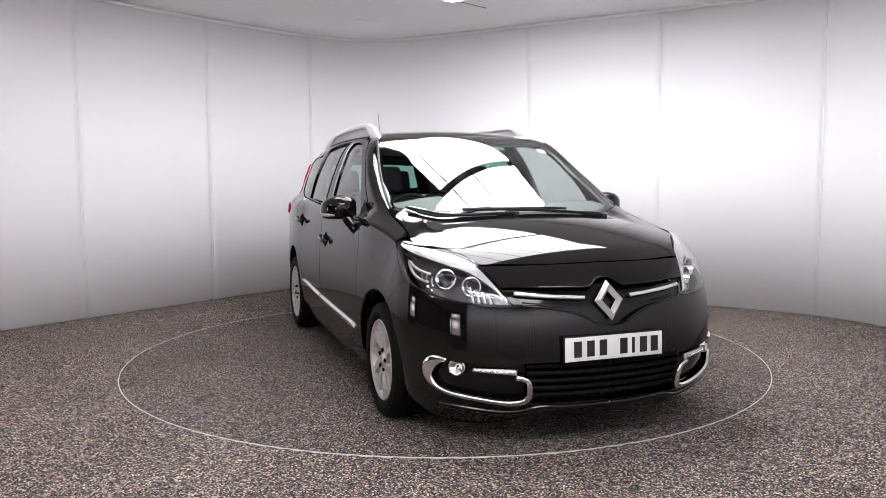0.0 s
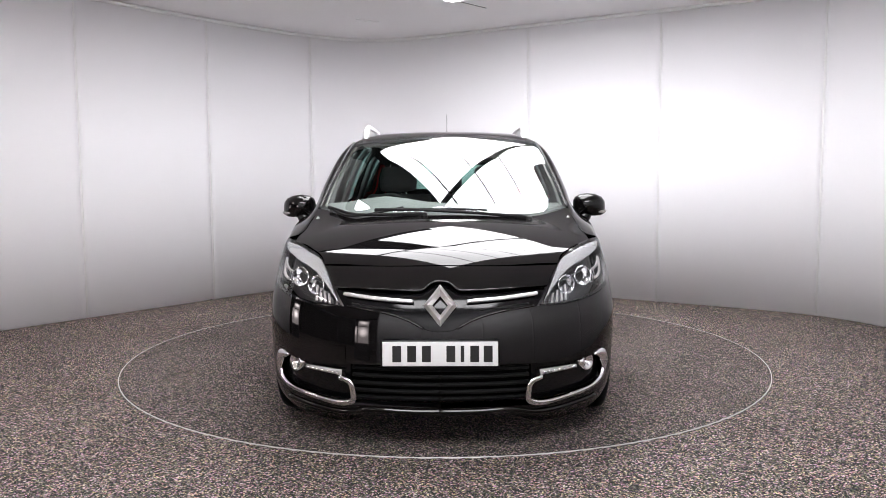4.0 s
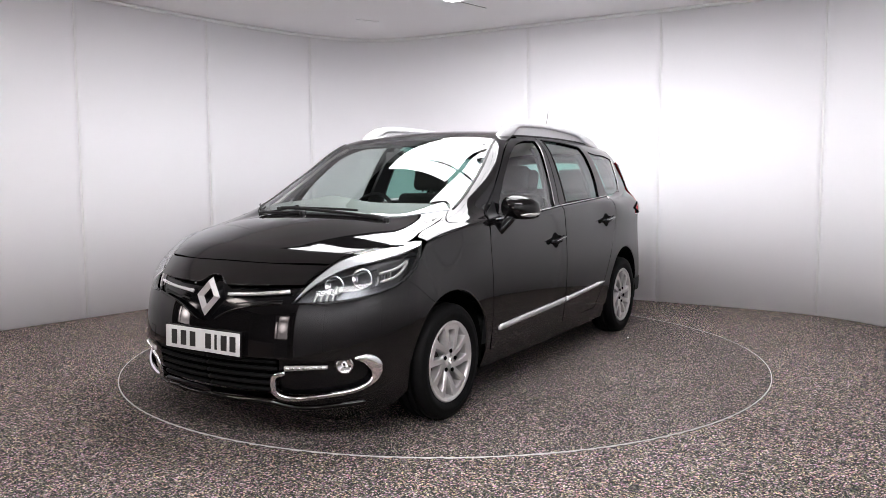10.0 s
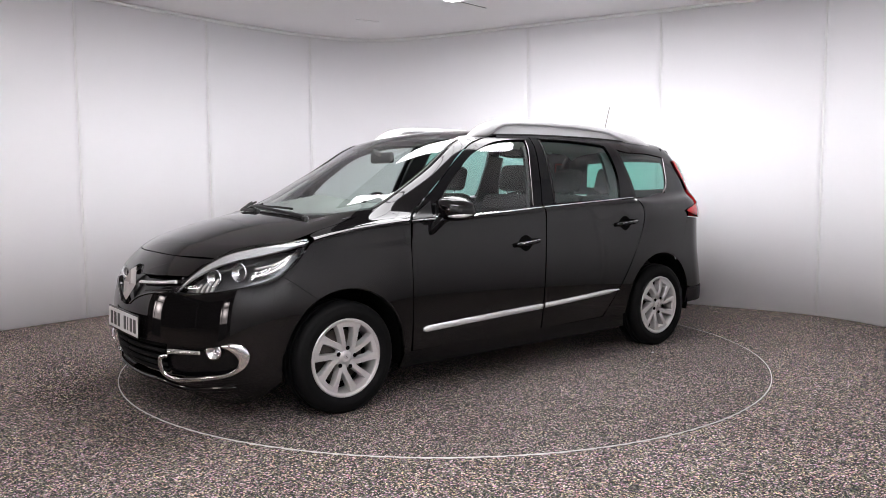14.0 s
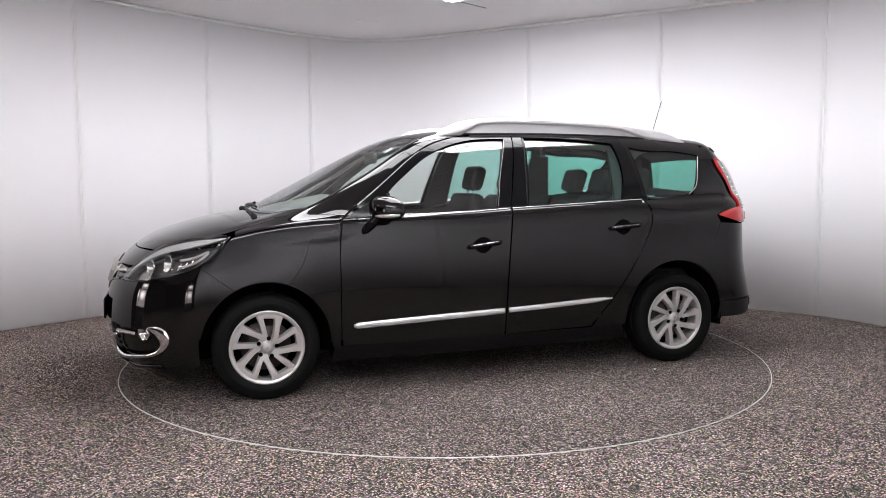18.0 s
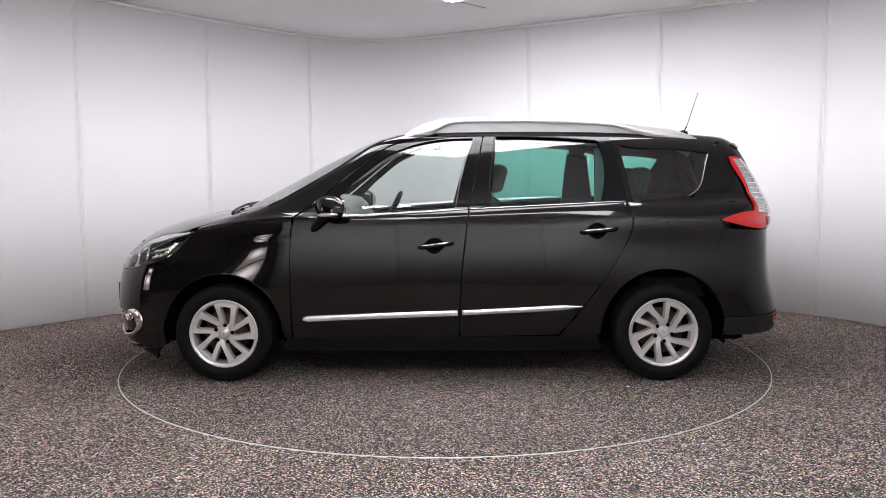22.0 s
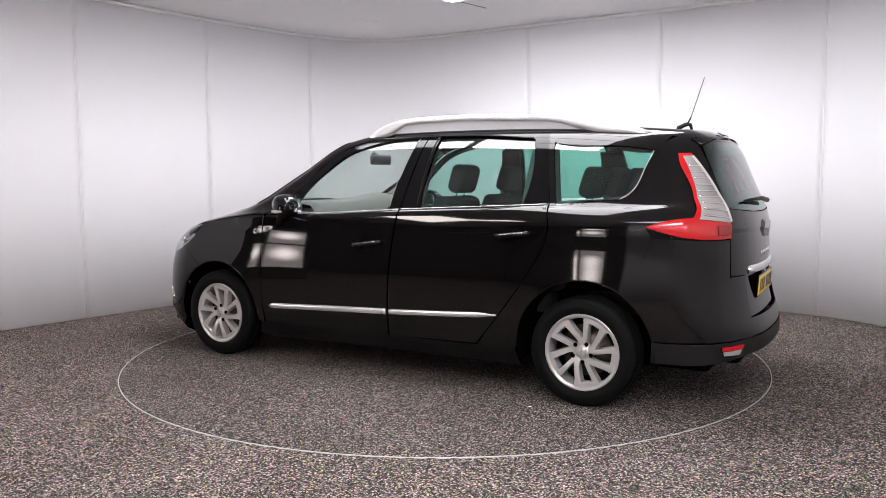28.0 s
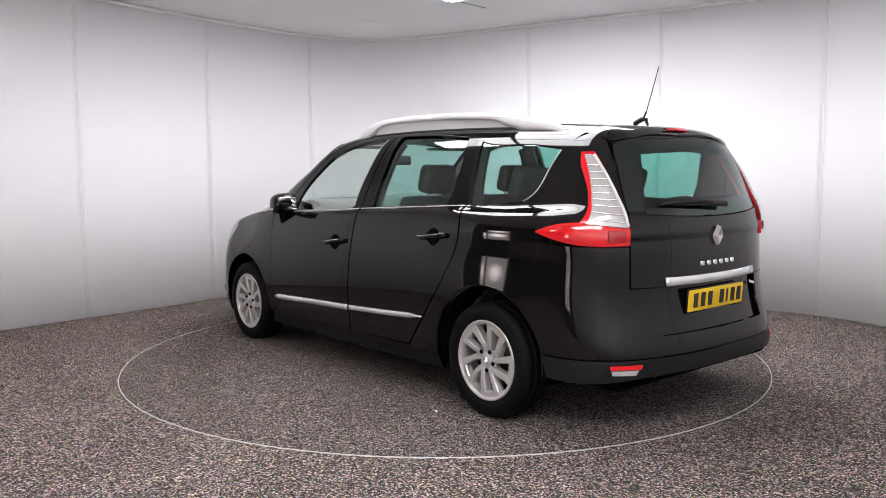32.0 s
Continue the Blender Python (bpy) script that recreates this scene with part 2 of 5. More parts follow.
def lathe(profile, n, axis="Y", start=0.0, sweep=2 * math.pi):
    """A turned body: profile of (along the axis, radius)."""
    verts, faces = [], []
    closed = sweep > 6.28
    m = n if closed else n + 1
    for i in range(m):
        a = start + sweep * i / n
        for h, r in profile:
            if axis == "Y":
                verts.append((r * math.cos(a), h, r * math.sin(a)))
            else:
                verts.append((r * math.cos(a), r * math.sin(a), h))
    k = len(profile)
    for i in range(n):
        j = (i + 1) % m
        for s in range(k - 1):
            f = (i * k + s, j * k + s, j * k + s + 1, i * k + s + 1)
            faces.append(f if axis == "Y" else f)
    return verts, [], faces


def tube(points, radius, n=8, caps=True, squash=1.0):
    """A round bar along a line of points; radius may be a number or one for each point. squash flattens it upright."""
    p = [Vector(q) for q in points]
    verts, faces = [], []
    for i, q in enumerate(p):
        d = (p[min(i + 1, len(p) - 1)] - p[max(i - 1, 0)]).normalized()
        s = d.cross(Vector((0, 0, 1)))
        s = s.normalized() if s.length > 1e-4 else Vector((1, 0, 0))
        u = s.cross(d)
        r = radius[i] if isinstance(radius, (list, tuple)) else radius
        for k in range(n):
            a = 2 * math.pi * k / n
            verts.append(tuple(q + s * (r * math.cos(a)) + u * (r * squash * math.sin(a))))
    for i in range(len(p) - 1):
        for k in range(n):
            j = (k + 1) % n
            faces.append((i * n + k, i * n + j, (i + 1) * n + j, (i + 1) * n + k))
    if caps:
        faces.append(tuple(range(n))[::-1])
        faces.append(tuple(range((len(p) - 1) * n, len(p) * n)))
    return verts, [], faces


# ---- the photo booth: a rounded white room with one dark entrance ----
def ribbon(p, z0, z1, thick=0.05):
    """An upright slab of some thickness along a plan line, its inner face on the line, its back away from the turntable."""
    p = np.array(p, float)
    d = np.gradient(p, axis=0)
    d /= np.linalg.norm(d, axis=1, keepdims=True)
    q = p + np.stack([-d[:, 1], d[:, 0]], 1) * thick
    n = len(p)
    verts = [(*a, z) for z in (z0, z1) for a in p] + [(*a, z) for z in (z0, z1) for a in q]
    faces = []
    for i in range(n - 1):
        faces += [(i, i + 1, n + i + 1, n + i), (2 * n + i + 1, 2 * n + i, 3 * n + i, 3 * n + i + 1),
                  (n + i, n + i + 1, 3 * n + i + 1, 3 * n + i), (i + 1, i, 2 * n + i, 2 * n + i + 1)]
    faces += [(0, n, 3 * n, 2 * n), (n - 1, 3 * n - 1, 4 * n - 1, 2 * n - 1)]
    return verts, [], faces


def wall_material():
    m = material("white_wall_panel", (0.80, 0.80, 0.825), 0.6, spec=0.06)
    grain(m, 2.2, 0.06, (0.55, 0.70), 4.0, 0.01)
    co = node(m, "ShaderNodeTexCoord")
    n = node(m, "ShaderNodeTexNoise", Scale=1.1, Detail=5.0)
    wire(m, co, "Object", n, "Vector")
    mix = node(m, "ShaderNodeMix", data_type="RGBA")
    mix.inputs[6].default_value, mix.inputs[7].default_value = (0.892, 0.892, 0.917, 1), (0.917, 0.912, 0.937, 1)
    wire(m, n, "Fac", mix, 0)
    m.node_tree.links.new(mix.outputs[2], bsdf(m).inputs["Base Color"])
    return m


def carpet_material(name, cells, low, high, tint):
    """Looped carpet: dark ground with pale and a few coloured flecks."""
    m = material(name, (0.1, 0.1, 0.1), 0.95, spec=0.15)
    co = node(m, "ShaderNodeTexCoord")
    v = node(m, "ShaderNodeTexVoronoi", Scale=cells)
    wire(m, co, "Object", v, "Vector")
    sep = node(m, "ShaderNodeSeparateColor")
    wire(m, v, "Color", sep, "Color")
    ramp = node(m, "ShaderNodeValToRGB")
    e = ramp.color_ramp.elements
    e[0].position, e[0].color = 0.0, (low, low, low, 1)
    e[1].position, e[1].color = 1.0, (high * 0.99, high * 0.985, high * 0.90, 1)
    for pos, f in ((0.40, 0.03), (0.55, 0.10), (0.78, 0.27), (0.92, 0.65)):
        s = ramp.color_ramp.elements.new(pos)
        c = low + (high - low) * f
        s.color = (c, c * 0.985, c * 0.91, 1)
    wire(m, sep, "Red", ramp, "Fac")
    hue = node(m, "ShaderNodeMix", data_type="RGBA", blend_type="OVERLAY")
    hue.inputs[0].default_value = tint
    wire(m, ramp, "Color", hue, 6)
    wire(m, v, "Color", hue, 7)
    big = node(m, "ShaderNodeTexNoise", Scale=1.1, Detail=4.0)
    wire(m, co, "Object", big, "Vector")
    worn = node(m, "ShaderNodeValToRGB")
    worn.color_ramp.elements[0].color = (0.84, 0.82, 0.80, 1)
    worn.color_ramp.elements[1].color = (1.12, 1.12, 1.12, 1)
    worn.color_ramp.elements[0].position, worn.color_ramp.elements[1].position = 0.3, 0.7
    wire(m, big, "Fac", worn, "Fac")
    mul = node(m, "ShaderNodeMix", data_type="RGBA", blend_type="MULTIPLY")
    mul.inputs[0].default_value = 1.0
    m.node_tree.links.new(hue.outputs[2], mul.inputs[6])
    wire(m, worn, "Color", mul, 7)
    m.node_tree.links.new(mul.outputs[2], bsdf(m).inputs["Base Color"])
    b = node(m, "ShaderNodeBump", Strength=0.5, Distance=0.003)
    wire(m, sep, "Red", b, "Height")
    wire(m, b, "Normal", bsdf(m), "Normal")
    return m


WALL = wall_material()
JOINT = material("white_joint_strip", (0.90, 0.90, 0.905), 0.3)
CARPET = carpet_material("flecked_carpet", 165.0, 0.012, 0.54, 0.36)
# the same carpet made darker: the car's shade is put into its colour
DISC_CARPET = carpet_material("shaded_carpet", 172.0, 0.012, 0.43, 0.32)
CEIL = grain(material("white_ceiling", (0.86, 0.85, 0.86), 0.8), 2.0, 0.03)
PANEL_GLOW = material("luminous_ceiling", (0.985, 0.972, 1.0), 0.5, glow=GLOW)
SECOND = material("luminous_strip", (0.985, 0.972, 1.0), 0.5, glow=SECOND_GLOW)
HALL_FILL = material("warm_fill_pane", (1.0, 0.90, 0.85), 0.5, glow=HALL_FILL_GLOW)
SLOT = material("grey_slot", (0.22, 0.22, 0.22), 0.6)
FRAME = material("lamp_frame", (0.04, 0.04, 0.042), 0.5)
RING = grain(material("dull_metal_ring", (0.42, 0.42, 0.41), 0.5, 0.3), 60, 0.1)
DARK_HALL = material("dark_hall", (0.02, 0.02, 0.021), 0.8)

bm = bmesh.new()
box(bm, 0, -1, -0.05, 26, 24, 0.1)
tagged(part("floor", bm, CARPET, smooth=False), "dark grey carpet floor with pale and coloured flecks", "floor", kind="structure")
# the wall's plan, from the entrance's left jamb round the far corner to the jamb behind the camera
plan = [(-5.25, -1.05), (-4.25, 0.30), (-3.81, 0.87), (-3.33, 1.48), (-2.47, 2.58), (-1.95, 3.20), (-1.55, 3.56), (-1.12, 3.83), (-0.78, 3.90), (-0.30, 3.76),
        (0.36, 3.40), (0.95, 3.03), (1.57, 2.66), (2.17, 2.30), (2.70, 1.96), (3.12, 1.68), (3.42, 1.42), (3.74, 0.86), (3.93, 0.20), (4.00, -0.70), (3.90, -1.90), (3.50, -3.30),
        (2.80, -4.70), (1.90, -5.90), (0.90, -6.60), (-0.80, -6.60), (-1.90, -6.05), (-2.25, -5.75)]
line = curve2(plan, 400)


def nearest(x, y):
    return int(np.argmin((line[:, 0] - x) ** 2 + (line[:, 1] - y) ** 2))


wall = part("wall_booth", ribbon(line + 0, 0.0, CEILING, 0.12), WALL)
tagged(wall, "white panelled booth wall with a rounded corner", "wall", kind="structure")
cuts = [0] + [nearest(*q) for q in ((-4.20, 0.36), (-3.33, 1.48), (-2.47, 2.58), (-1.57, 3.54), (0.95, 3.03), (2.17, 2.30), (3.41, 1.43), (3.98, -0.3), (3.75, -2.5), (2.8, -4.7), (1.3, -6.4), (-0.8, -6.6))] + [399]
d = np.gradient(line, axis=0)
d /= np.linalg.norm(d, axis=1, keepdims=True)
inward = np.stack([d[:, 1], -d[:, 0]], 1)
for a, b in zip(cuts[:-1], cuts[1:]):
    p = (line + inward * 0.012)[a:b + 1].copy()
    part("wall_panel", ribbon(p, 0.012, CEILING - 0.03, 0.010), WALL, wall)
for c in cuts[1:-1]:
    p = (line + inward * 0.0145)[c] + d[c] * np.array([[-0.009], [0.0], [0.009]])
    part("joint_strip", ribbon(p, 0.0, CEILING, 0.008), JOINT, wall, "white panel joint strip")
part("cornice", ribbon((line + inward * 0.028)[::2], CEILING - 0.035, CEILING - 0.002, 0.02), JOINT, wall)
bm = bmesh.new()
box(bm, 0, -1.5, CEILING + 0.06, 16, 15, 0.12)
tagged(part("ceiling", bm, CEIL, smooth=False), "plain white booth ceiling", "ceiling", kind="structure")
# the dark hall beyond the entrance, which holds the added warm panel
hall = np.array([(-5.45, -0.9), (-9.0, -2.5), (-9.5, -8.5), (-4.0, -9.5), (-2.1, -5.95)])
tagged(part("wall_hall", ribbon(hall[::-1], 0.0, CEILING, -0.1), DARK_HALL, smooth=False), "dark walls of the hall outside the booth", "wall", kind="structure")

# the luminous ceiling: square panes in a dark frame, turned by 45 degrees
LIT = pose(0.08, -0.06, CEILING - 0.03, 0, 0, 45)
light = part("ceiling_light", box(bmesh.new(), 0, 0, 0.018, 2.62, 2.62, 0.02, 0.004, LIT), FRAME, smooth=False)
tagged(light, "large square luminous ceiling panel in dark frames", "ceiling light")
for i in range(6):
    for j in range(2):
        if j == 1 and i in (1, 2):
            continue
        a, b, deep = -1.3 + 1.3 / 3 * (i + 0.5), (-0.665, 0.58)[j], (1.25, 1.09)[j]
        if (i, j) == (5, 1):
            b, deep = 0.650, 1.23
        part("light_pane", box(bmesh.new(), a, b, 0, 0.408, deep, 0.014, 0.002, LIT), PANEL_GLOW, light, smooth=False)
for a0, a1 in ((-0.16, -0.009), (-0.862, -0.70)):
    part("light_pane", box(bmesh.new(), (a0 + a1) / 2, 0.58, 0, a1 - a0, 1.09, 0.014, 0.002, LIT), PANEL_GLOW, light, smooth=False)
part("vent_pane", box(bmesh.new(), -0.43, 0.58, 0, 0.53, 1.09, 0.012, 0.002, LIT), FRAME, light, smooth=False)
second = part("ceiling_light", box(bmesh.new(), 0.1, -4.85, CEILING - 0.012, 2.92, 1.31, 0.02, 0.004), FRAME, smooth=False)
tagged(second, "long luminous ceiling panel near the booth entrance", "ceiling light")
for j in range(3):
    part("light_pane", box(bmesh.new(), -0.86 + 0.96 * j, -4.85, CEILING - 0.03, 0.93, 1.25, 0.014, 0.002), SECOND, second, smooth=False)
# an unseen warm panel, added to brighten the left of the floor
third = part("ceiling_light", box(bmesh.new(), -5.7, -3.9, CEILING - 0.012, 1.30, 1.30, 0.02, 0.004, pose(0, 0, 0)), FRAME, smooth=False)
tagged(third, "added warm square fill panel, unseen, over the hall", "ceiling light")
part("light_pane", box(bmesh.new(), -5.7, -3.9, CEILING - 0.03, 1.22, 1.22, 0.014, 0.002), HALL_FILL, third, smooth=False)
bm = box(bmesh.new(), 0, 0, 0, 0.38, 0.009, 0.006, 0.002, pose(0.30, 2.03, CEILING - 0.003, 0, 0, 48))
tagged(part("ceiling_slot", bm, SLOT, smooth=False), "narrow dark slot in the white ceiling", "slot")


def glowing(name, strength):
    """A pane with a hot spot painted into its glow: brightest at the spot, fading towards its edges and its foot."""
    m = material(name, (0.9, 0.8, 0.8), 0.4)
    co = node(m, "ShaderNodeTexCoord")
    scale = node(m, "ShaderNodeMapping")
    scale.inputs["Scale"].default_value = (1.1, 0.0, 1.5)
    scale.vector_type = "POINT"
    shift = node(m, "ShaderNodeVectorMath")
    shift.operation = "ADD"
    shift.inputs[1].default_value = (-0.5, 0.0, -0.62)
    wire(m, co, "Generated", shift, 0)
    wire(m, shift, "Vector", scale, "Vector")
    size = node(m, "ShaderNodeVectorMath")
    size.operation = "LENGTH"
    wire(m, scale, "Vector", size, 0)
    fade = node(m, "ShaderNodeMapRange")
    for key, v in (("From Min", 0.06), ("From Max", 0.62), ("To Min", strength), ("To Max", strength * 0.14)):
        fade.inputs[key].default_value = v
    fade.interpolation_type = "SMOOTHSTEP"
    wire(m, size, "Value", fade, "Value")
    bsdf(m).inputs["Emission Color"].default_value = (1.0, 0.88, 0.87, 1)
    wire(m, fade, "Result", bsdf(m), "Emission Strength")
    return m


SPOT_PANE = glowing("hot_spot_pane", BANK_GLOW)


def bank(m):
    """An upright stand-in for a bright patch reflected in the car: a dark case with a short luminous pane over a tall
    one, and a narrow one beside them.
    """
    b = part("glow_bank", box(bmesh.new(), 0, -0.06, 0.83, 0.72, 0.08, 1.62, 0.01), FRAME, smooth=False)
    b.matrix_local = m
    tagged(b, "upright stand-in for a bright reflected patch, with stacked glowing panes", "lamp", "lamp banks by the entrance")
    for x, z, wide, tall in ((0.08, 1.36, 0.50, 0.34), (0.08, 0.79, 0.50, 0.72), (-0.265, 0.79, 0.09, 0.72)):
        part("glow_pane", box(bmesh.new(), x, 0, z, wide, 0.03, tall, 0.006), SPOT_PANE, b, smooth=False)
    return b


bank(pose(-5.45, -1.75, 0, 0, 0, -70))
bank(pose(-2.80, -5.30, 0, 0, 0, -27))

# ---- the turntable ----
TURNTABLE_R = 2.254
disc = part("turntable", lathe([(-0.05, 0.0), (-0.05, TURNTABLE_R), (0.002, TURNTABLE_R), (0.004, TURNTABLE_R - 0.004), (0.004, 0.0)], 128, "Z"), DISC_CARPET, smooth=False)
tagged(disc, "round carpeted turntable with a thin metal rim", "turntable")
part("rim", lathe([(0.0, TURNTABLE_R - 0.0068), (0.005, TURNTABLE_R - 0.0062), (0.006, TURNTABLE_R - 0.003), (0.005, TURNTABLE_R - 0.001), (0.0, TURNTABLE_R)], 160, "Z"), RING, disc, "thin dull metal edge ring")
part("paper_scrap", box(bmesh.new(), -1.135, 1.025, 0.0055, 0.016, 0.011, 0.003, 0.001, pose(0, 0, 0, 0, 0, 0)), JOINT, disc, "tiny white paper scrap")
clip = part("cable_clip", box(bmesh.new(), -2.505, 2.555, 0.012, 0.05, 0.022, 0.024, 0.006), FRAME)
tagged(clip, "small black clip on the carpet against the wall", "clip")
slot = part("ceiling_slot", box(bmesh.new(), 0, 0, 0, 0.26, 0.012, 0.008, 0.002, pose(-0.80, 2.75, CEILING - 0.004, 0, 0, 30)), CEIL, smooth=False)
tagged(slot, "faint narrow seam in the white ceiling", "slot")


# ---- the car ----
def seen_in(view, p):
    """Plane coordinates of body points, as onto() takes them."""
    p = np.asarray(p, float)
    if view == "side":
        return np.stack([p[..., 0], p[..., 2]], -1)
    if view == "top":
        return p[..., :2]
    if view == "nose":
        return np.stack([np.degrees(np.arctan2(p[..., 1], p[..., 0] - FRONT_AXIS)), p[..., 2]], -1)
    return np.stack([np.degrees(np.arctan2(-p[..., 1], REAR_AXIS - p[..., 0])), p[..., 2]], -1)


def turn(a, b, *pts):
    """Points of one view written in another."""
    return [tuple(q) for q in seen_in(b, onto(a, np.array(pts, float)))]


def arch(x, r, a0, a1, n=48):
    a = np.radians(np.linspace(a0, a1, n))
    return np.stack([x + r * np.cos(a), 0.316 + r * np.sin(a)], -1)


def flip_deg(pts):
    return [(-a, z) for a, z in reversed(pts)]


def panels(name, jobs, mat, parent, off=0.0, rim=0.018, flip=False, label=""):
    """Several sheets as one part: jobs of (view, grid)."""
    vs, ns, fs = [], [], []
    for view, g in jobs:
        v, n, q = sheet(view, g, off, rim, flip)
        c = len(vs)
        vs += v.tolist()
        ns += n.tolist()
        fs += [[i + c for i in f] for f in q]
    return part(name, (vs, [], fs), mat, parent, label, normals=ns)


def strip_on(view, pts, width, height, n=40, lift=0.0):
    """A raised band along a line on the body, with a rounded section: width across, height proud."""
    line = curve2(pts, n) if len(pts) < 40 else resample(np.array(pts), n)
    p = onto(view, line)
    nn = normal(p)
    d = np.gradient(p, axis=0)
    d /= np.linalg.norm(d, axis=1, keepdims=True)
    s = np.cross(nn, d)
    w = np.asarray(width(np.linspace(0, 1, n)) if callable(width) else np.full(n, width))[:, None]
    rows = []
    for a, h in ((-1, -0.3), (-0.96, 0.5), (-0.75, 0.9), (0, 1.0), (0.75, 0.9), (0.96, 0.5), (1, -0.3)):
        rows.append(p + s * w * 0.5 * a + nn * (lift + height * h))
    rows = np.stack(rows, 1)
    k = rows.shape[1]
    faces = []
    for i in range(n - 1):
        for j in range(k - 1):
            faces.append((i * k + j, (i + 1) * k + j, (i + 1) * k + j + 1, i * k + j + 1))
    faces += [tuple(range(k)), tuple(range((n - 1) * k, n * k))[::-1]]
    return rows.reshape(-1, 3), faces


def band(name, view, pts, width, height, mat, parent, flip=False, n=40, lift=0.0, label=""):
    v, f = strip_on(view, pts, width, height, n, lift)
    if flip:
        v = mirrored(v)
        f = [q[::-1] for q in f]
    return part(name, (v.tolist(), [], f), mat, parent, label)


car = new("car")
tagged(car, "glossy black people carrier with silver roof rails and alloy wheels", "car")

# lines shared by the panels
FDOOR_FRONT = [(2.325, 0.285), (2.335, 0.43), (2.335, 0.68), (2.330, 0.91), (2.312, 1.032)]
BDOOR = [(1.284, 0.285), (1.281, 0.46), (1.256, 0.815), (1.222, 1.083)]
RDOOR_REAR = [(0.66, 0.295), (0.504, 0.483), (0.397, 0.625), (0.238, 0.883), (0.204, 1.0), (0.228, 1.126)]
FGLASS_TOP = [(2.119, 1.052), (2.014, 1.194), (1.861, 1.332), (1.72, 1.432), (1.613, 1.479), (1.395, 1.528), (1.183, 1.536)]
DOOR_TOP = [(2.312, 1.036), (2.075, 1.222), (1.89, 1.372), (1.738, 1.474), (1.62, 1.518), (1.40, 1.558), (1.12, 1.563)]
HEAD_UP = [(19.0, 0.697), (20.4, 0.747), (23.4, 0.826), (27.9, 0.898), (32.0, 0.922), (37.1, 0.943), (42.5, 0.956), (47.1, 0.962)]
HEAD_LOW = [(19.0, 0.697), (22.2, 0.696), (26.7, 0.701), (31.0, 0.714), (35.7, 0.735), (39.2, 0.758), (42.0, 0.788), (44.7, 0.843), (46.4, 0.900), (47.1, 0.962)]
BROW = [(19.6, 0.712), (21.6, 0.756), (25.3, 0.818), (28.9, 0.855), (33.5, 0.880), (39.0, 0.906), (43.3, 0.928), (46.6, 0.948)]
EDGE_Y = Spline((-0.6, 0.0, 0.8, 1.5, 1.75), (0.535, 0.570, 0.592, 0.602, 0.612))
WS_CORNER, WS_TOP = (2.50, 0.738), (1.765, 0.616)


def roof_edge(*xs):
    return turn("top", "side", *[(x, float(EDGE_Y(x))) for x in xs])


ws_side = [WS_CORNER, (2.25, 0.716), (2.0, 0.672), WS_TOP]
ws_side_view = turn("top", "side", *ws_side)
bonnet_side = turn("nose", "top", (25.9, 0.869), (28.2, 0.904), (32.0, 0.927), (37.1, 0.946), (42.5, 0.957)) + [(2.872, 0.752), (2.78, 0.748), (2.65, 0.742), WS_CORNER]
joint = [(2.949, 0.655), (3.007, 0.695), (3.072, 0.745), (3.136, 0.787)]
sides = (False, True)


def crease(x):
    """The point where the flank meets the shoulder above it, at a place along the car."""
    z = np.linspace(0.88, 1.12, 200)
    p = onto("side", np.stack([np.full(200, x), z], -1))
    n = normal(p)
    k = int(np.argmax(n[:, 2] > 0.55))
    return p[k]


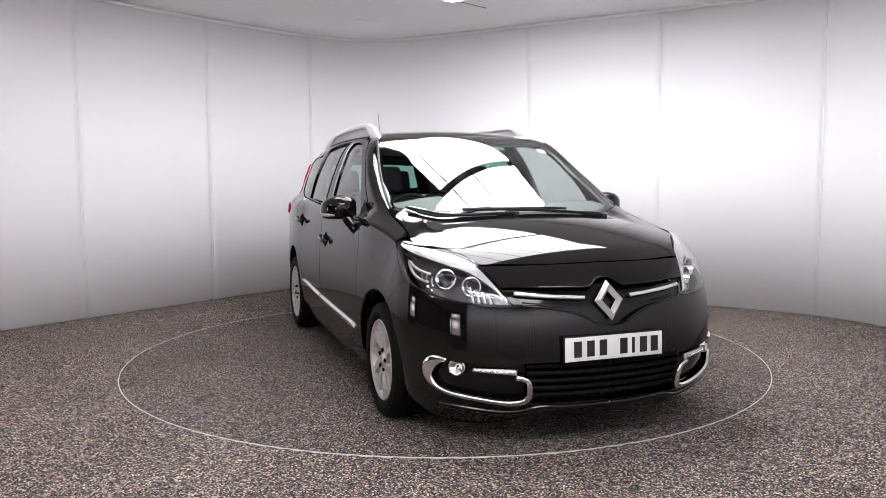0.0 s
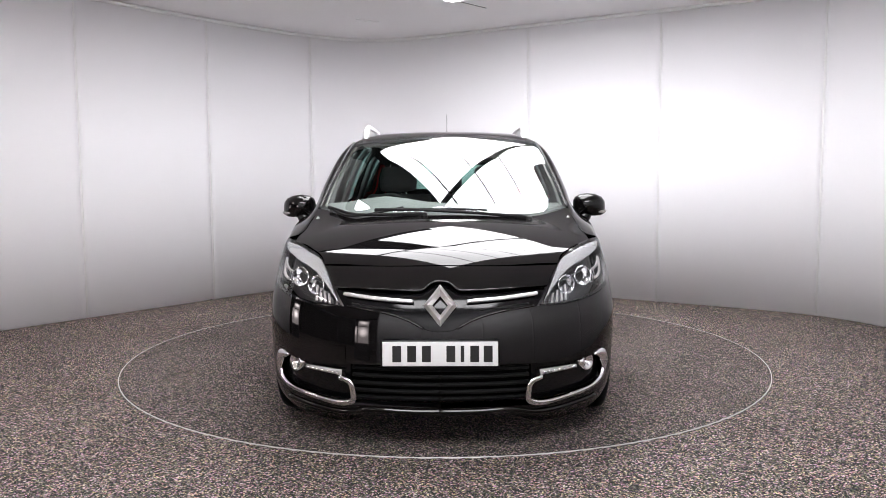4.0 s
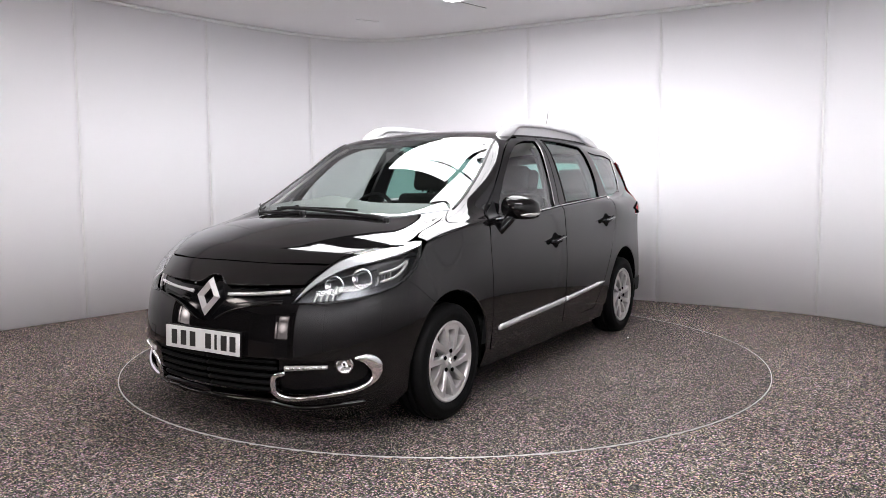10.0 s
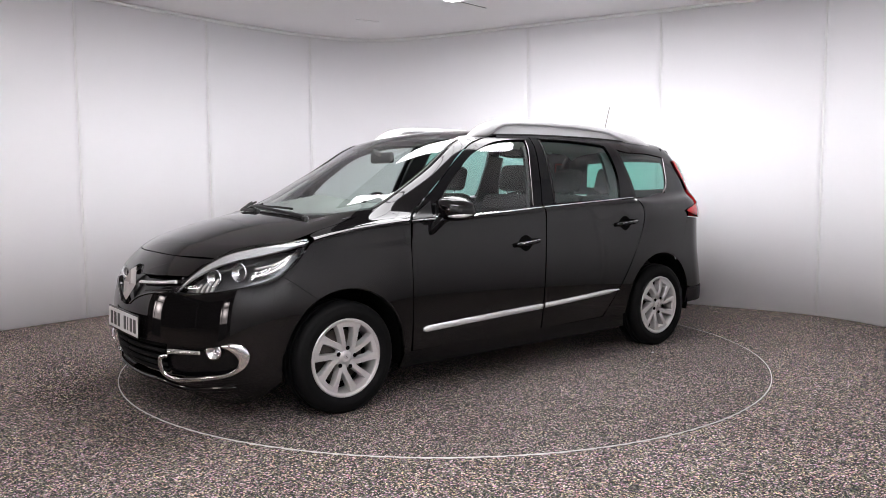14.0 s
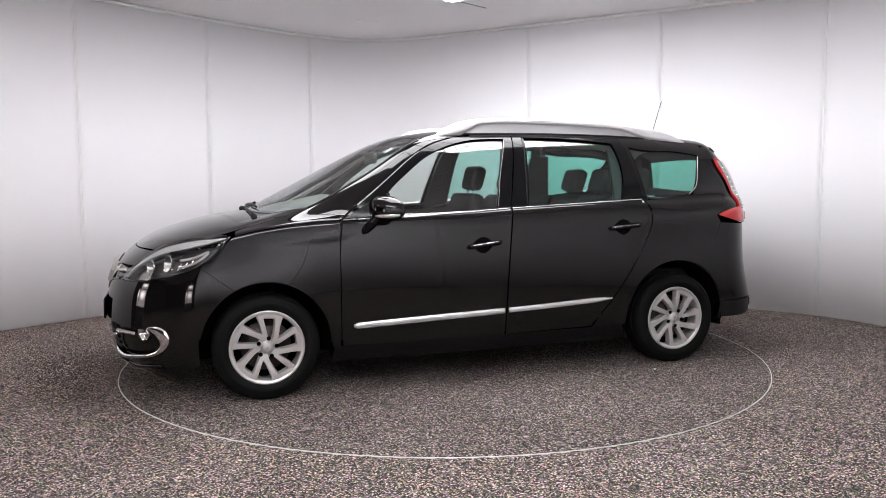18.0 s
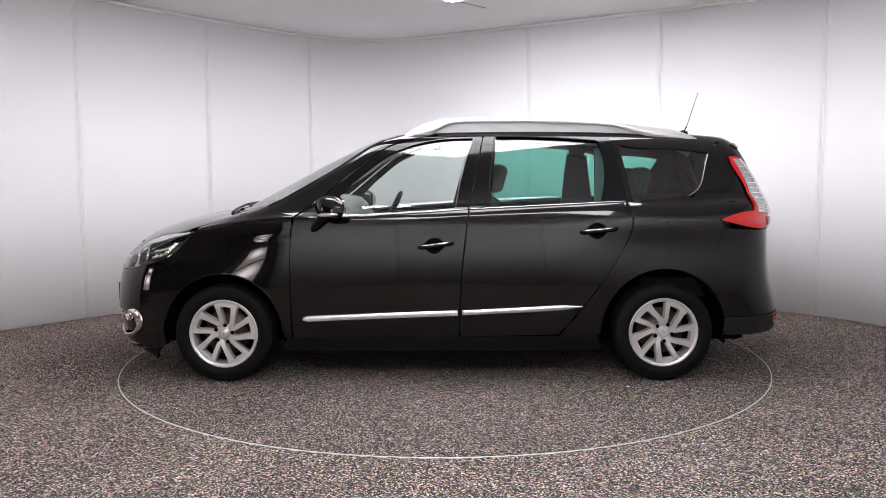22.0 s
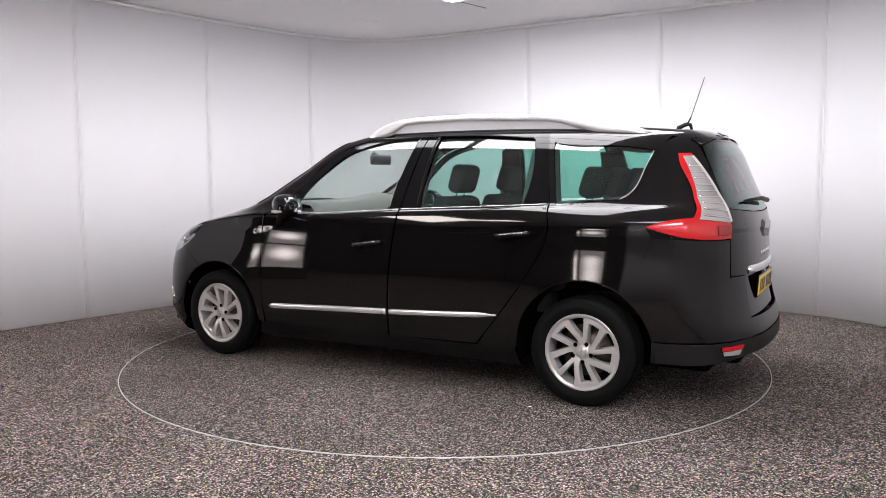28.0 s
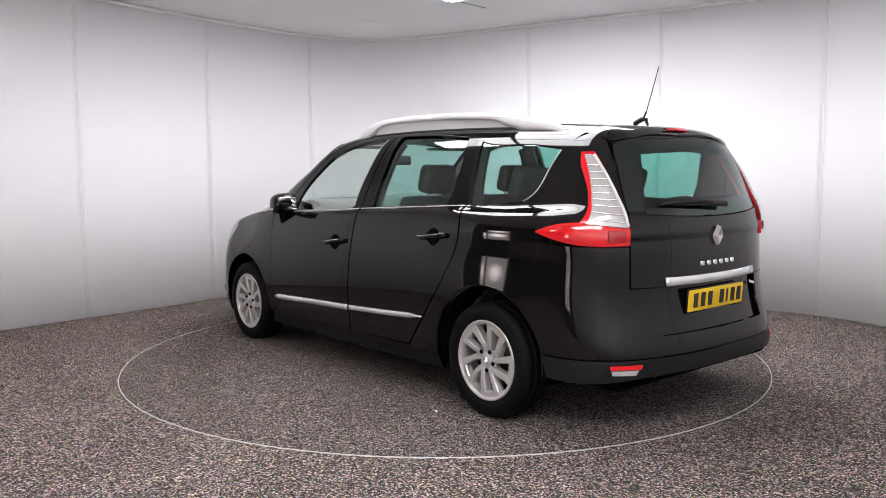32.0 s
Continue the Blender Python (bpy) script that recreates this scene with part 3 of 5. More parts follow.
for side in sides:
    # the front wing and the panel over its shoulder
    low = join_curves(curve2([(2.342, 0.285), (2.388, 0.285)], 6), arch(2.77, 0.383, 184.6, 62.2, 60))
    base_line = [(2.326, 1.04)] + turn("top", "side", (2.42, 0.79), (2.50, 0.738))
    top_edge = [crease(x) for x in np.linspace(2.330, 2.93, 16)]
    high = [(p[0], p[2] - 0.003) for p in top_edge] + turn("nose", "side", (46.9, 0.900), (45.2, 0.843)) + [joint[-1]]
    inner = [(2.328, 0.835), (2.42, 0.79), (2.50, 0.740), (2.65, 0.747), (2.78, 0.753), (2.872, 0.758), (2.925, 0.778)]
    jobs = [("side", coons(low, curve2(high, 90), 110, 34, [(2.340, 0.285), (2.340, 0.70), (2.336, 0.92), high[0]], joint)),
            ("top", coons([(p[0], p[1] - 0.002) for p in top_edge], inner, 60, 12))]
    panels("front_wing", jobs, PAINT, car, flip=side, rim=0.006)
    # the front door
    door = panel("front_door", "side", coons([(2.325, 0.285), (1.284, 0.285)], [(2.312, 1.032), (1.80, 1.048), (1.222, 1.083)], 60, 44, FDOOR_FRONT, BDOOR, 0.0015), PAINT, car, flip=side)[0]
    panel("window", "side", coons([(2.119, 1.052), (1.96, 1.052), (1.68, 1.068), (1.314, 1.090)], FGLASS_TOP[:], 44, 26), GLASS, door, off=-0.012, rim=0.0, flip=side)[0].visible_shadow = False
    jobs = [("side", coons(FGLASS_TOP, DOOR_TOP, 60, 8)),
            ("side", coons([(1.314, 1.086), (1.226, 1.086)], [(1.183, 1.545), (1.122, 1.562)], 8, 24)),
            ("side", coons([(2.312, 1.034), (2.119, 1.046)], [(2.31, 1.038), (2.118, 1.056)], 10, 4))]
    panels("window_frame", jobs, GLOSS_BLACK, door, rim=0.02, flip=side)
    band("waist_seal", "side", [(2.22, 1.040), (1.80, 1.056), (1.232, 1.086)], 0.005, 0.004, RAIL, door, side)
    band("door_moulding", "side", [(2.262, 0.405), (1.80, 0.424), (1.292, 0.441)], lambda u: 0.038 * np.clip(u * 26 + 0.5, 0, 1), 0.013, BRIGHT, door, side, label="bright chrome moulding strip")
    # the rear door
    rdoor = panel("rear_door", "side", coons([(1.277, 0.285), (0.66, 0.295)], [(1.214, 1.083), (0.70, 1.104), (0.228, 1.126)], 60, 44, [(1.277, 0.285), (1.274, 0.46), (1.249, 0.815), (1.214, 1.083)], RDOOR_REAR, 0.003), PAINT, car, flip=side)[0]
    panel("window", "side", coons([(1.085, 1.110), (0.762, 1.122), (0.391, 1.130)], [(1.037, 1.543), (0.701, 1.534), (0.383, 1.509)], 40, 26, None, [(0.391, 1.13), (0.353, 1.316), (0.383, 1.509)]), PRIVACY, rdoor, off=-0.012, rim=0.0, flip=side)[0].visible_shadow = False
    jobs = [("side", coons([(1.112, 1.545), (0.701, 1.536), (0.30, 1.503)], [(1.112, 1.562)] + roof_edge(0.70, 0.30), 40, 6)),
            ("side", coons([(1.216, 1.086), (1.085, 1.108)], [(1.114, 1.562), (1.037, 1.547)], 8, 24)),
            ("side", coons([(0.391, 1.122), (0.225, 1.128)], [(0.383, 1.512), (0.288, 1.503)], 8, 24, [(0.391, 1.122), (0.353, 1.316), (0.383, 1.512)]))]
    panels("window_frame", jobs, GLOSS_BLACK, rdoor, rim=0.02, flip=side)
    # silver band: the reflection on the frame's edge put in as colour
    band("frame_edge", "side", [(1.302, 1.100), (1.262, 1.30), (1.186, 1.530)], 0.0024, 0.003, ALLOY, door, side, 24, 0.001)
    band("frame_edge", "side", [(1.098, 1.112), (1.078, 1.33), (1.050, 1.538)], 0.006, 0.004, TRIM, rdoor, side, 24, 0.001)
    band("frame_edge", "side", [(1.050, 1.548), (0.70, 1.539), (0.395, 1.514)], 0.009, 0.004, TRIM, rdoor, side, 30, 0.001)
    band("waist_seal", "side", [(1.205, 1.088), (0.70, 1.110), (0.24, 1.130)], 0.0045, 0.004, RAIL, rdoor, side)
    band("door_moulding", "side", [(1.262, 0.443), (0.90, 0.459), (0.515, 0.480)], lambda u: 0.033 * np.clip((1 - u) * 5 + 0.2, 0, 1), 0.013, BRIGHT, rdoor, side, label="bright chrome moulding strip")
    # the rear quarter, with its fixed window and the pillar behind it
    split = np.array([(0.23, 0.883), (0.0, 0.719)])
    edge = [(0.652, 0.29), (0.496, 0.483), (0.389, 0.625), (0.23, 0.883)]
    jobs = [("side", coons(join_curves(curve2([(0.652, 0.29), (0.402, 0.29)], 8), arch(0.0, 0.403, -3.7, 90.0, 40)), curve2(edge, 40), 80, 26, None, [(0.0, 0.719), (0.23, 0.883)])),
            ("side", coons(join_curves(resample(split, 12), arch(0.0, 0.403, 90.0, 131.0, 24)), [(0.221, 1.122), (0.0, 1.140), (-0.2, 1.150), (-0.37, 0.965)], 60, 30, [(0.23, 0.883), (0.196, 1.0), (0.221, 1.122)]))]
    panels("rear_wing", jobs, PAINT, car, flip=side, rim=0.0)
    panel("quarter_window", "side", coons([(0.187, 1.130), (0.0, 1.141), (-0.195, 1.168)], [(0.255, 1.488), (-0.13, 1.458), (-0.322, 1.428)], 40, 26, None, [(-0.195, 1.168), (-0.255, 1.24), (-0.285, 1.32), (-0.322, 1.428)]), PRIVACY, car, off=-0.006, rim=0.0, flip=side)[0].visible_shadow = False
    jobs = [("side", coons([(0.30, 1.503), (0.255, 1.488), (-0.13, 1.458), (-0.335, 1.430)], roof_edge(0.30, 0.10, -0.15, -0.40), 40, 8)),
            ("side", coons([(0.221, 1.124), (0.187, 1.128)], [(0.29, 1.503), (0.255, 1.49)], 6, 24))]
    panels("quarter_frame", jobs, PAINT, car, rim=0.02, flip=side)
    band("quarter_seal", "side", [(-0.17, 1.160), (-0.235, 1.205), (-0.285, 1.32), (-0.322, 1.425)], 0.004, 0.003, ALLOY, car, side, 60, label="thin chrome window edge")
    first = turn("side", "tail", (-0.2, 1.152), (-0.255, 1.24), (-0.285, 1.32), (-0.33, 1.43))
    low = first[:1] + turn("side", "tail", (-0.30, 1.04)) + [(-30.0, 1.0), (-23.5, 1.0)]
    top = first[-1:] + turn("top", "tail", (-0.43, 0.553), (-0.50, 0.49)) + [(-24.0, 1.485)]
    panel("rear_pillar", "tail", coons(low, top, 40, 40, first, [(-23.5, 1.0), (-23.4, 1.13), (-23.9, 1.3), (-24.0, 1.485)]), PAINT, car, flip=side)
    # the windscreen pillar
    low = [(2.322, 1.042), (2.08, 1.230), (1.893, 1.380), (1.742, 1.482), (1.62, 1.526), (1.40, 1.566)]
    high = ws_side_view[:] + roof_edge(1.60, 1.42)
    panel("windscreen_pillar", "side", coons(curve2(low, 60), curve2(high, 60), 70, 12, [low[0]] + base_line[1:-1] + [high[0]]), PAINT, car, flip=side)
    band("screen_seal", "top", [(x, y - 0.006) for x, y in ws_side], 0.016, 0.006, TRIM, car, side)
    # sill and arch lining
    panel("sill", "side", coons([(2.40, 0.185), (0.38, 0.185)], [(2.372, 0.280), (0.415, 0.286)], 50, 8), GLOSS_BLACK, car, flip=side, off=-0.010)
    for cx, r in ((2.77, 0.39), (0.0, 0.41)):
        v, e, f = lathe([(0.856, r - 0.012), (0.85, r - 0.010), (0.60, r - 0.008), (0.55, r - 0.01), (0.55, 0.05)], 40, "Y", radians(-12), radians(204))
        v = [(x + cx, -y if side else y, z + 0.316) for x, y, z in v]
        part("arch_liner", (v, e, f), SHADOW, car)
        s = -1 if side else 1
        lip = arch(cx, r - 0.010, -2 if cx < 1 else 10, 180 if cx > 1 else 172, 50)
        band("arch_lip", "side", lip, 0.014, 0.002, PAINT, car, side, 50, -0.003, label="rolled wheel arch edge")
    # door handles
    for d, x0, z0, x1, z1 in ((door, 1.535, 0.853, 1.315, 0.880), (rdoor, 0.528, 0.942, 0.300, 0.965)):
        s = -1 if side else 1
        hx = np.linspace(x0, x1, 14)
        hz = np.linspace(z0, z1, 14)
        py = onto("side", np.stack([hx, hz], -1))[:, 1]
        bow = 0.036 * np.sin(np.linspace(0.12, math.pi - 0.12, 14)) ** 0.6
        pts = [(a, s * (b + o), c) for a, b, c, o in zip(hx, py, hz, bow)]
        part("door_handle", tube(pts, [0.008] + [0.0135] * 12 + [0.008], 10, True, 1.2), GLOSS_BLACK, d, "gloss black pull handle")
        # a chrome line stands for the highlight along the handle's top
        band("handle_glint", "side", list(zip(hx[1:-1:2], (hz + 0.004)[1:-1:2])), 0.0035, 0.003, CHROME, d, side, 16, 0.046)
        mx, mz = (x0 + x1) / 2 + 0.01, (z0 + z1) / 2 - 0.003
        cup = coons([(mx + 0.075, mz - 0.004), (mx, mz - 0.052), (mx - 0.075, mz + 0.004)], [(mx + 0.075, mz + 0.004), (mx, mz + 0.050), (mx - 0.075, mz + 0.008)], 20, 10)
        # a dark patch on the skin stands in for the recess's shade
        panel("handle_cup_shade", "side", cup, SHADOW, d, off=0.0012, rim=0.0, flip=side)

# bonnet, windscreen, roof
front_edge = turn("nose", "top", (-25.9, 0.869), (-14.0, 0.871), (0.0, 0.875), (14.0, 0.871), (25.9, 0.869))
back_edge = [(2.50, -0.735), (2.635, -0.62), (2.745, -0.45), (2.805, -0.25), (2.825, 0.0), (2.805, 0.25), (2.745, 0.45), (2.635, 0.62), (2.50, 0.735)]
neg = [(x, -y) for x, y in bonnet_side]
panel("bonnet", "top", coons(front_edge, back_edge, 80, 50, neg, bonnet_side, 0.002), PAINT, car)
glass_low = [(2.49, -0.728), (2.61, -0.61), (2.715, -0.44), (2.775, -0.25), (2.795, 0.0), (2.775, 0.25), (2.715, 0.44), (2.61, 0.61), (2.49, 0.728)]
glass_top = [(1.765, -0.616), (1.790, -0.35), (1.800, 0.0), (1.790, 0.35), (1.765, 0.616)]
sneg = [(x, -y) for x, y in ws_side]
ws = panel("windscreen", "top", coons(glass_low, glass_top, 50, 40, sneg, ws_side), SCREEN, car, rim=0.0)[0]
ws.visible_shadow = False
panel("cowl", "top", coons([(x + 0.03, y) for x, y in back_edge], [(x - 0.035, y * 0.985) for x, y in glass_low], 60, 8), TRIM, car, off=-0.014, rim=0.02, label="black plastic scuttle")
jobs = [("top", coons([(x + 0.05, y) for x, y in glass_top], glass_top, 40, 5)),
        ("top", coons(ws_side, [(x, y - 0.03) for x, y in ws_side], 40, 4)), ("top", coons(sneg, [(x, y + 0.03) for x, y in sneg], 40, 4))]
panels("screen_border", jobs, GLOSS_BLACK, ws, off=-0.006, rim=0.0, label="black printed windscreen border")
xs = (1.757, 1.4, 1.0, 0.5, 0.0, -0.3, -0.56)
edge_l = [(x, float(EDGE_Y(x))) for x in xs]
edge_r = [(x, -y) for x, y in edge_l]
roof = panel("roof", "top", coons(edge_r, edge_l, 80, 40, [(1.757, -0.612), (1.786, -0.35), (1.796, 0), (1.786, 0.35), (1.757, 0.612)], [(-0.56, -0.541), (-0.60, -0.3), (-0.61, 0), (-0.60, 0.3), (-0.56, 0.541)]), PAINT, car)[0]
panel("headlining", "top", coons([(x, y * 0.98) for x, y in edge_r], [(x, y * 0.98) for x, y in edge_l], 40, 20), CREAM, car, off=-0.035, rim=0.0)

# tailgate, with its window, spoiler, wiper and plates
tg_glass_low = [(-23.0, 1.115), (-12.0, 1.092), (0.0, 1.084), (12.0, 1.092), (23.0, 1.115)]
tailgate = panel("tailgate", "tail", coons([(-23.0, 0.748), (0.0, 0.742), (23.0, 0.748)], [(-23.0, 1.110), (-12.0, 1.086), (0.0, 1.078), (12.0, 1.086), (23.0, 1.110)], 60, 24), PAINT, car)[0]
panel("rear_window", "tail", coons(tg_glass_low, [(-23.4, 1.480), (-12, 1.492), (0.0, 1.497), (12, 1.492), (23.4, 1.480)], 50, 30), PRIVACY, tailgate, off=-0.003, rim=0.0)[0].visible_shadow = False
jobs = [("tail", coons([(-23.3, 1.12), (-23.6, 1.3), (-23.6, 1.478)], [(-19.0, 1.12), (-17.5, 1.3), (-16.0, 1.478)], 24, 6)),
        ("tail", coons([(19.0, 1.12), (17.5, 1.3), (16.0, 1.478)], [(23.3, 1.12), (23.6, 1.3), (23.6, 1.478)], 24, 6)),
        ("tail", coons([(-19.0, 1.105), (0, 1.090), (19.0, 1.105)], [(-18.4, 1.19), (0, 1.165), (18.4, 1.19)], 40, 6)),
        ("tail", coons([(-17.0, 1.40), (0, 1.415), (17.0, 1.40)], [(-16.0, 1.478), (0, 1.494), (16.0, 1.478)], 40, 6))]
panels("window_border", jobs, GLOSS_BLACK, tailgate, off=-0.010, rim=0.0, label="black printed window border")
sp = [(-24.5, 1.487), (-12, 1.503), (0, 1.509), (12, 1.503), (24.5, 1.487)]
spoiler = panel("spoiler", "tail", coons(sp, turn("top", "tail", (-0.545, 0.535), (-0.585, 0.3), (-0.595, 0.0), (-0.585, -0.3), (-0.545, -0.535)), 60, 8), PAINT, car, off=0.009, rim=0.03, label="black roof spoiler")[0]
panel("brake_light", "tail", coons([(-4.5, 1.519), (4.5, 1.519)], [(-4.5, 1.533), (4.5, 1.533)], 12, 4), RED, spoiler, off=0.012, rim=0.006)
jobs = [("tail", coons([(-17.0, 0.514), (17.0, 0.514)], [(-17.0, 0.741), (17.0, 0.741)], 40, 16))]
panels("plate_panel", jobs, PAINT, tailgate, off=-0.022, rim=0.0)
band("boot_trim", "tail", [(-15.3, 0.767), (-8, 0.764), (0, 0.763), (8, 0.764), (15.3, 0.767)], 0.046, 0.012, BRIGHT, tailgate, label="wide brushed chrome boot strip")
for side in sides:
    first = turn("side", "tail", (-0.385, 0.405), (-0.345, 0.52), (-0.268, 0.62), (-0.31, 0.78), (-0.372, 0.96))
    jobs = [("tail", coons([first[0], (-30, 0.412), (-23.3, 0.414)], [first[-1], (-30, 0.945), (-23.3, 0.945)], 40, 30, first)),
            ("tail", coons([(-23.3, 0.414), (-17.0, 0.415)], [(-23.3, 0.742), (-17.0, 0.742)], 14, 20)),
            ("tail", coons([(-17.0, 0.415), (0.0, 0.416)], [(-17.0, 0.510), (0.0, 0.508)], 24, 10))]
    panels("rear_bumper", jobs, PAINT, car, flip=side, rim=0.012)
    o = turn("side", "tail", (-0.378, 0.285), (-0.384, 0.398))
    panel("rear_valance", "tail", coons([o[0], (-30, 0.295), (-22.4, 0.318), (-11, 0.328), (0, 0.33)], [o[1], (-30, 0.403), (-22.4, 0.408), (-11, 0.409), (0, 0.41)], 50, 10), TRIM, car, off=0.004, rim=0.05, flip=side, label="grey-black plastic lower rear bumper")
    panel("reflector", "tail", coons([(-27.6, 0.366), (-22.2, 0.366)], [(-27.6, 0.386), (-21.8, 0.387)], 14, 6), RED, car, off=0.010, rim=0.012, flip=side, label="red rear reflector")
    panel("fog_reverse_lens", "tail", coons([(-27.2, 0.340), (-23.2, 0.338)], [(-27.4, 0.362), (-22.6, 0.362)], 14, 6), PALE_LENS, car, off=0.010, rim=0.012, flip=side, label="pale reversing light lens")
    # tail lamps
    lamp = panel("tail_lamp", "tail", coons([(-32.0, 1.062), (-23.35, 1.03)], [(-29.0, 1.404), (-26.9, 1.404)], 22, 36, [(-32.0, 1.062), (-30.2, 1.12), (-29.3, 1.248), (-29.5, 1.35), (-29.0, 1.404)], [(-23.35, 1.03), (-24.0, 1.13), (-25.3, 1.267), (-26.9, 1.404)]), RED, car, off=0.012, rim=0.03, flip=side, crown=0.006, label="tall red and clear tail lamp")[0]
    panel("lower_lens", "tail", coons([(-39.3, 1.012), (-34.0, 0.966), (-27.0, 0.951), (-23.3, 0.953)], [(-39.3, 1.018), (-36.0, 1.050), (-32.0, 1.063), (-23.3, 1.030)], 40, 12), RED, lamp, off=0.012, rim=0.03, flip=side, crown=0.006)
    white_g = coons([(-30.9, 1.056), (-23.5, 1.036)], [(-28.6, 1.388), (-27.1, 1.388)], 16, 32, [(-30.9, 1.056), (-29.5, 1.12), (-28.6, 1.242), (-28.6, 1.388)], [(-23.5, 1.036), (-24.15, 1.123), (-25.4, 1.255), (-27.1, 1.388)])
    panel("clear_lens", "tail", white_g, PALE_LENS, lamp, off=0.0165, rim=0.004, flip=side, crown=0.005, label="clear ribbed lens")
    band("lens_edge", "tail", [(-23.7, 1.040), (-24.25, 1.123), (-25.5, 1.255), (-27.1, 1.384)], 0.014, 0.004, WHITE_PLATE, lamp, side, 24, 0.022, "pale inner lens edge")
    panel("reflex_square", "tail", coons([(-27.4, 0.972), (-24.2, 0.972)], [(-27.4, 1.022), (-24.2, 1.018)], 8, 6), DEEP_RED, lamp, off=0.0225, rim=0.002, flip=side, label="darker red reflex square")
    for k in range(9):
        row = white_g[:, 2 + k * 3]
        band("lens_rib", "tail", [tuple(row[1]), tuple(row[7]), tuple(row[-2])], 0.006, 0.004, CHROME, lamp, side, 10, 0.021)


def diamond(w, h, t, depth):
    """A hollow upright diamond, bevelled, in the y-z plane, facing +x."""
    verts, faces = [], []
    for k, (sx, dx) in enumerate(((1.0, 0.0), (1.0 - t * 0.45, depth), (1.0 - t, 0.0))):
        for a in range(4):
            y, z = ((0, 1), (-1, 0), (0, -1), (1, 0))[a]
            verts.append((dx, y * w * (sx if k else 1), z * h * (sx if k else 1)))
    for k in range(2):
        for a in range(4):
            b = (a + 1) % 4
            faces.append((k * 4 + a, k * 4 + b, k * 4 + 4 + b, k * 4 + 4 + a))
    return verts, [], faces


def plate(name, mat, m, parent):
    bm = bmesh.new()
    box(bm, 0, 0, 0, 0.008, 0.52, 0.111, 0.003)
    p = part(name, bm, mat, parent, "plate with black character bars")
    p.matrix_local = m
    part("plate_surround", box(bmesh.new(), -0.004, 0, 0, 0.010, 0.538, 0.128, 0.004), GLOSS_BLACK, p)
    for k, y in enumerate((-0.215, -0.155, -0.100, -0.048, 0.062, 0.128, 0.195)):
        bm = bmesh.new()
        wide = 0.016 if k == 2 else 0.040
        box(bm, 0.0045, -y, 0, 0.002, wide, 0.074, 0.0006)
        c = part("character_bar", bm, INK, p, smooth=False)
    return p


def emblem(m, parent, w, h, t):
    e = part("emblem", diamond(w, h, t, 0.024), ALLOY, parent, "chrome diamond emblem", smooth=False)
    e.matrix_local = m
    return e


rear_pt = onto("tail", np.array([[0.0, 0.66]]))[0]
plate("rear_plate", YELLOW_PLATE, pose(rear_pt[0] + 0.010, 0.0, 0.657, 0, 4, 180), tailgate)
bpt = onto("tail", np.array([[0.0, 0.98]]))[0]
emblem(pose(bpt[0] - 0.003, 0.0, 0.98, 0, 6, 180), tailgate, 0.034, 0.056, 0.42)
for k in range(6):
    q = [(-5.4 + k * 2.15, 0.840), (-4.2 + k * 2.15, 0.840)]
    band("letter_bar", "tail", q, 0.026, 0.003, CHROME, tailgate, n=4)
wp = onto("tail", np.array([[3.5, 1.128], [-4.0, 1.140], [-9.0, 1.142], [-15.5, 1.143]]))
wn = normal(wp)
wiper = part("rear_wiper", tube((wp + wn * np.array([[0.03], [0.035], [0.028], [0.014]])).tolist(), [0.016, 0.013, 0.010, 0.005], 8), TRIM, tailgate)

# nose: front panel, grilles, bumper, lamps
V_EDGE = [(0.0, 0.592), (2.4, 0.600), (4.7, 0.630), (9.0, 0.667), (18.4, 0.694)]
G_TOP = [(a, 0.770 + 0.0005 * a + 0.040 * math.exp(-(a / 2.7) ** 4)) for a in np.linspace(0.0, 21.2, 60)]
jobs = []
for s in (1, -1):
    low = [(s * a, z) for a, z in G_TOP]
    high = [(0.0, 0.872), (s * 14.0, 0.868), (s * 25.4, 0.864)]
    jobs.append(("nose", coons(low, high, 44, 10, None, [low[-1], (s * 23.0, 0.826), high[-1]])))
panels("front_panel", jobs, PAINT, car, rim=0.015)
jobs = []
for s in (1, -1):
    jobs.append(("nose", coons([(s * a, z) for a, z in V_EDGE], [(s * a, z - 0.003) for a, z in G_TOP], 40, 14)))
grille = panels("upper_grille", jobs, GLOSS_BLACK, car, off=-0.026, rim=0.0)
for s in (False, True):
    band("grille_bar", "nose", [(5.0, 0.727), (12.0, 0.738), (18.6, 0.752)], 0.018, 0.010, BRIGHT, grille, s, 24, -0.008, "chrome grille bar")
    for a0, z0, z1 in ((6.5, 0.690, 0.716), (9.5, 0.697, 0.704)):
        band("grille_slat", "nose", [(a0, z0), (0.5 * (a0 + 17.0), 0.5 * (z0 + z1)), (17.0, z1)], 0.008, 0.006, TRIM, grille, s, 20, -0.030)
    band("grille_lip", "nose", V_EDGE[2:] and [(3.0, 0.606), (5.0, 0.634), (9.0, 0.668), (17.4, 0.697)], 0.012, 0.007, PAINT, grille, s, 30, -0.002)
    band("bonnet_lip", "nose", [(a, z - 0.002) for a, z in G_TOP[:40]], 0.008, 0.005, GLOSS_BLACK, grille, s, 24, 0.0)
npt = onto("nose", np.array([[0.0, 0.708]]))[0]
emblem(pose(npt[0] - 0.006, 0.0, 0.707, 0, -19, 0), car, 0.077, 0.098, 0.55)
fpt = onto("nose", np.array([[0.0, 0.497]]))[0]
plate("front_plate", WHITE_PLATE, pose(fpt[0] + 0.006, 0.0, 0.497, 0, -2, 0), car)
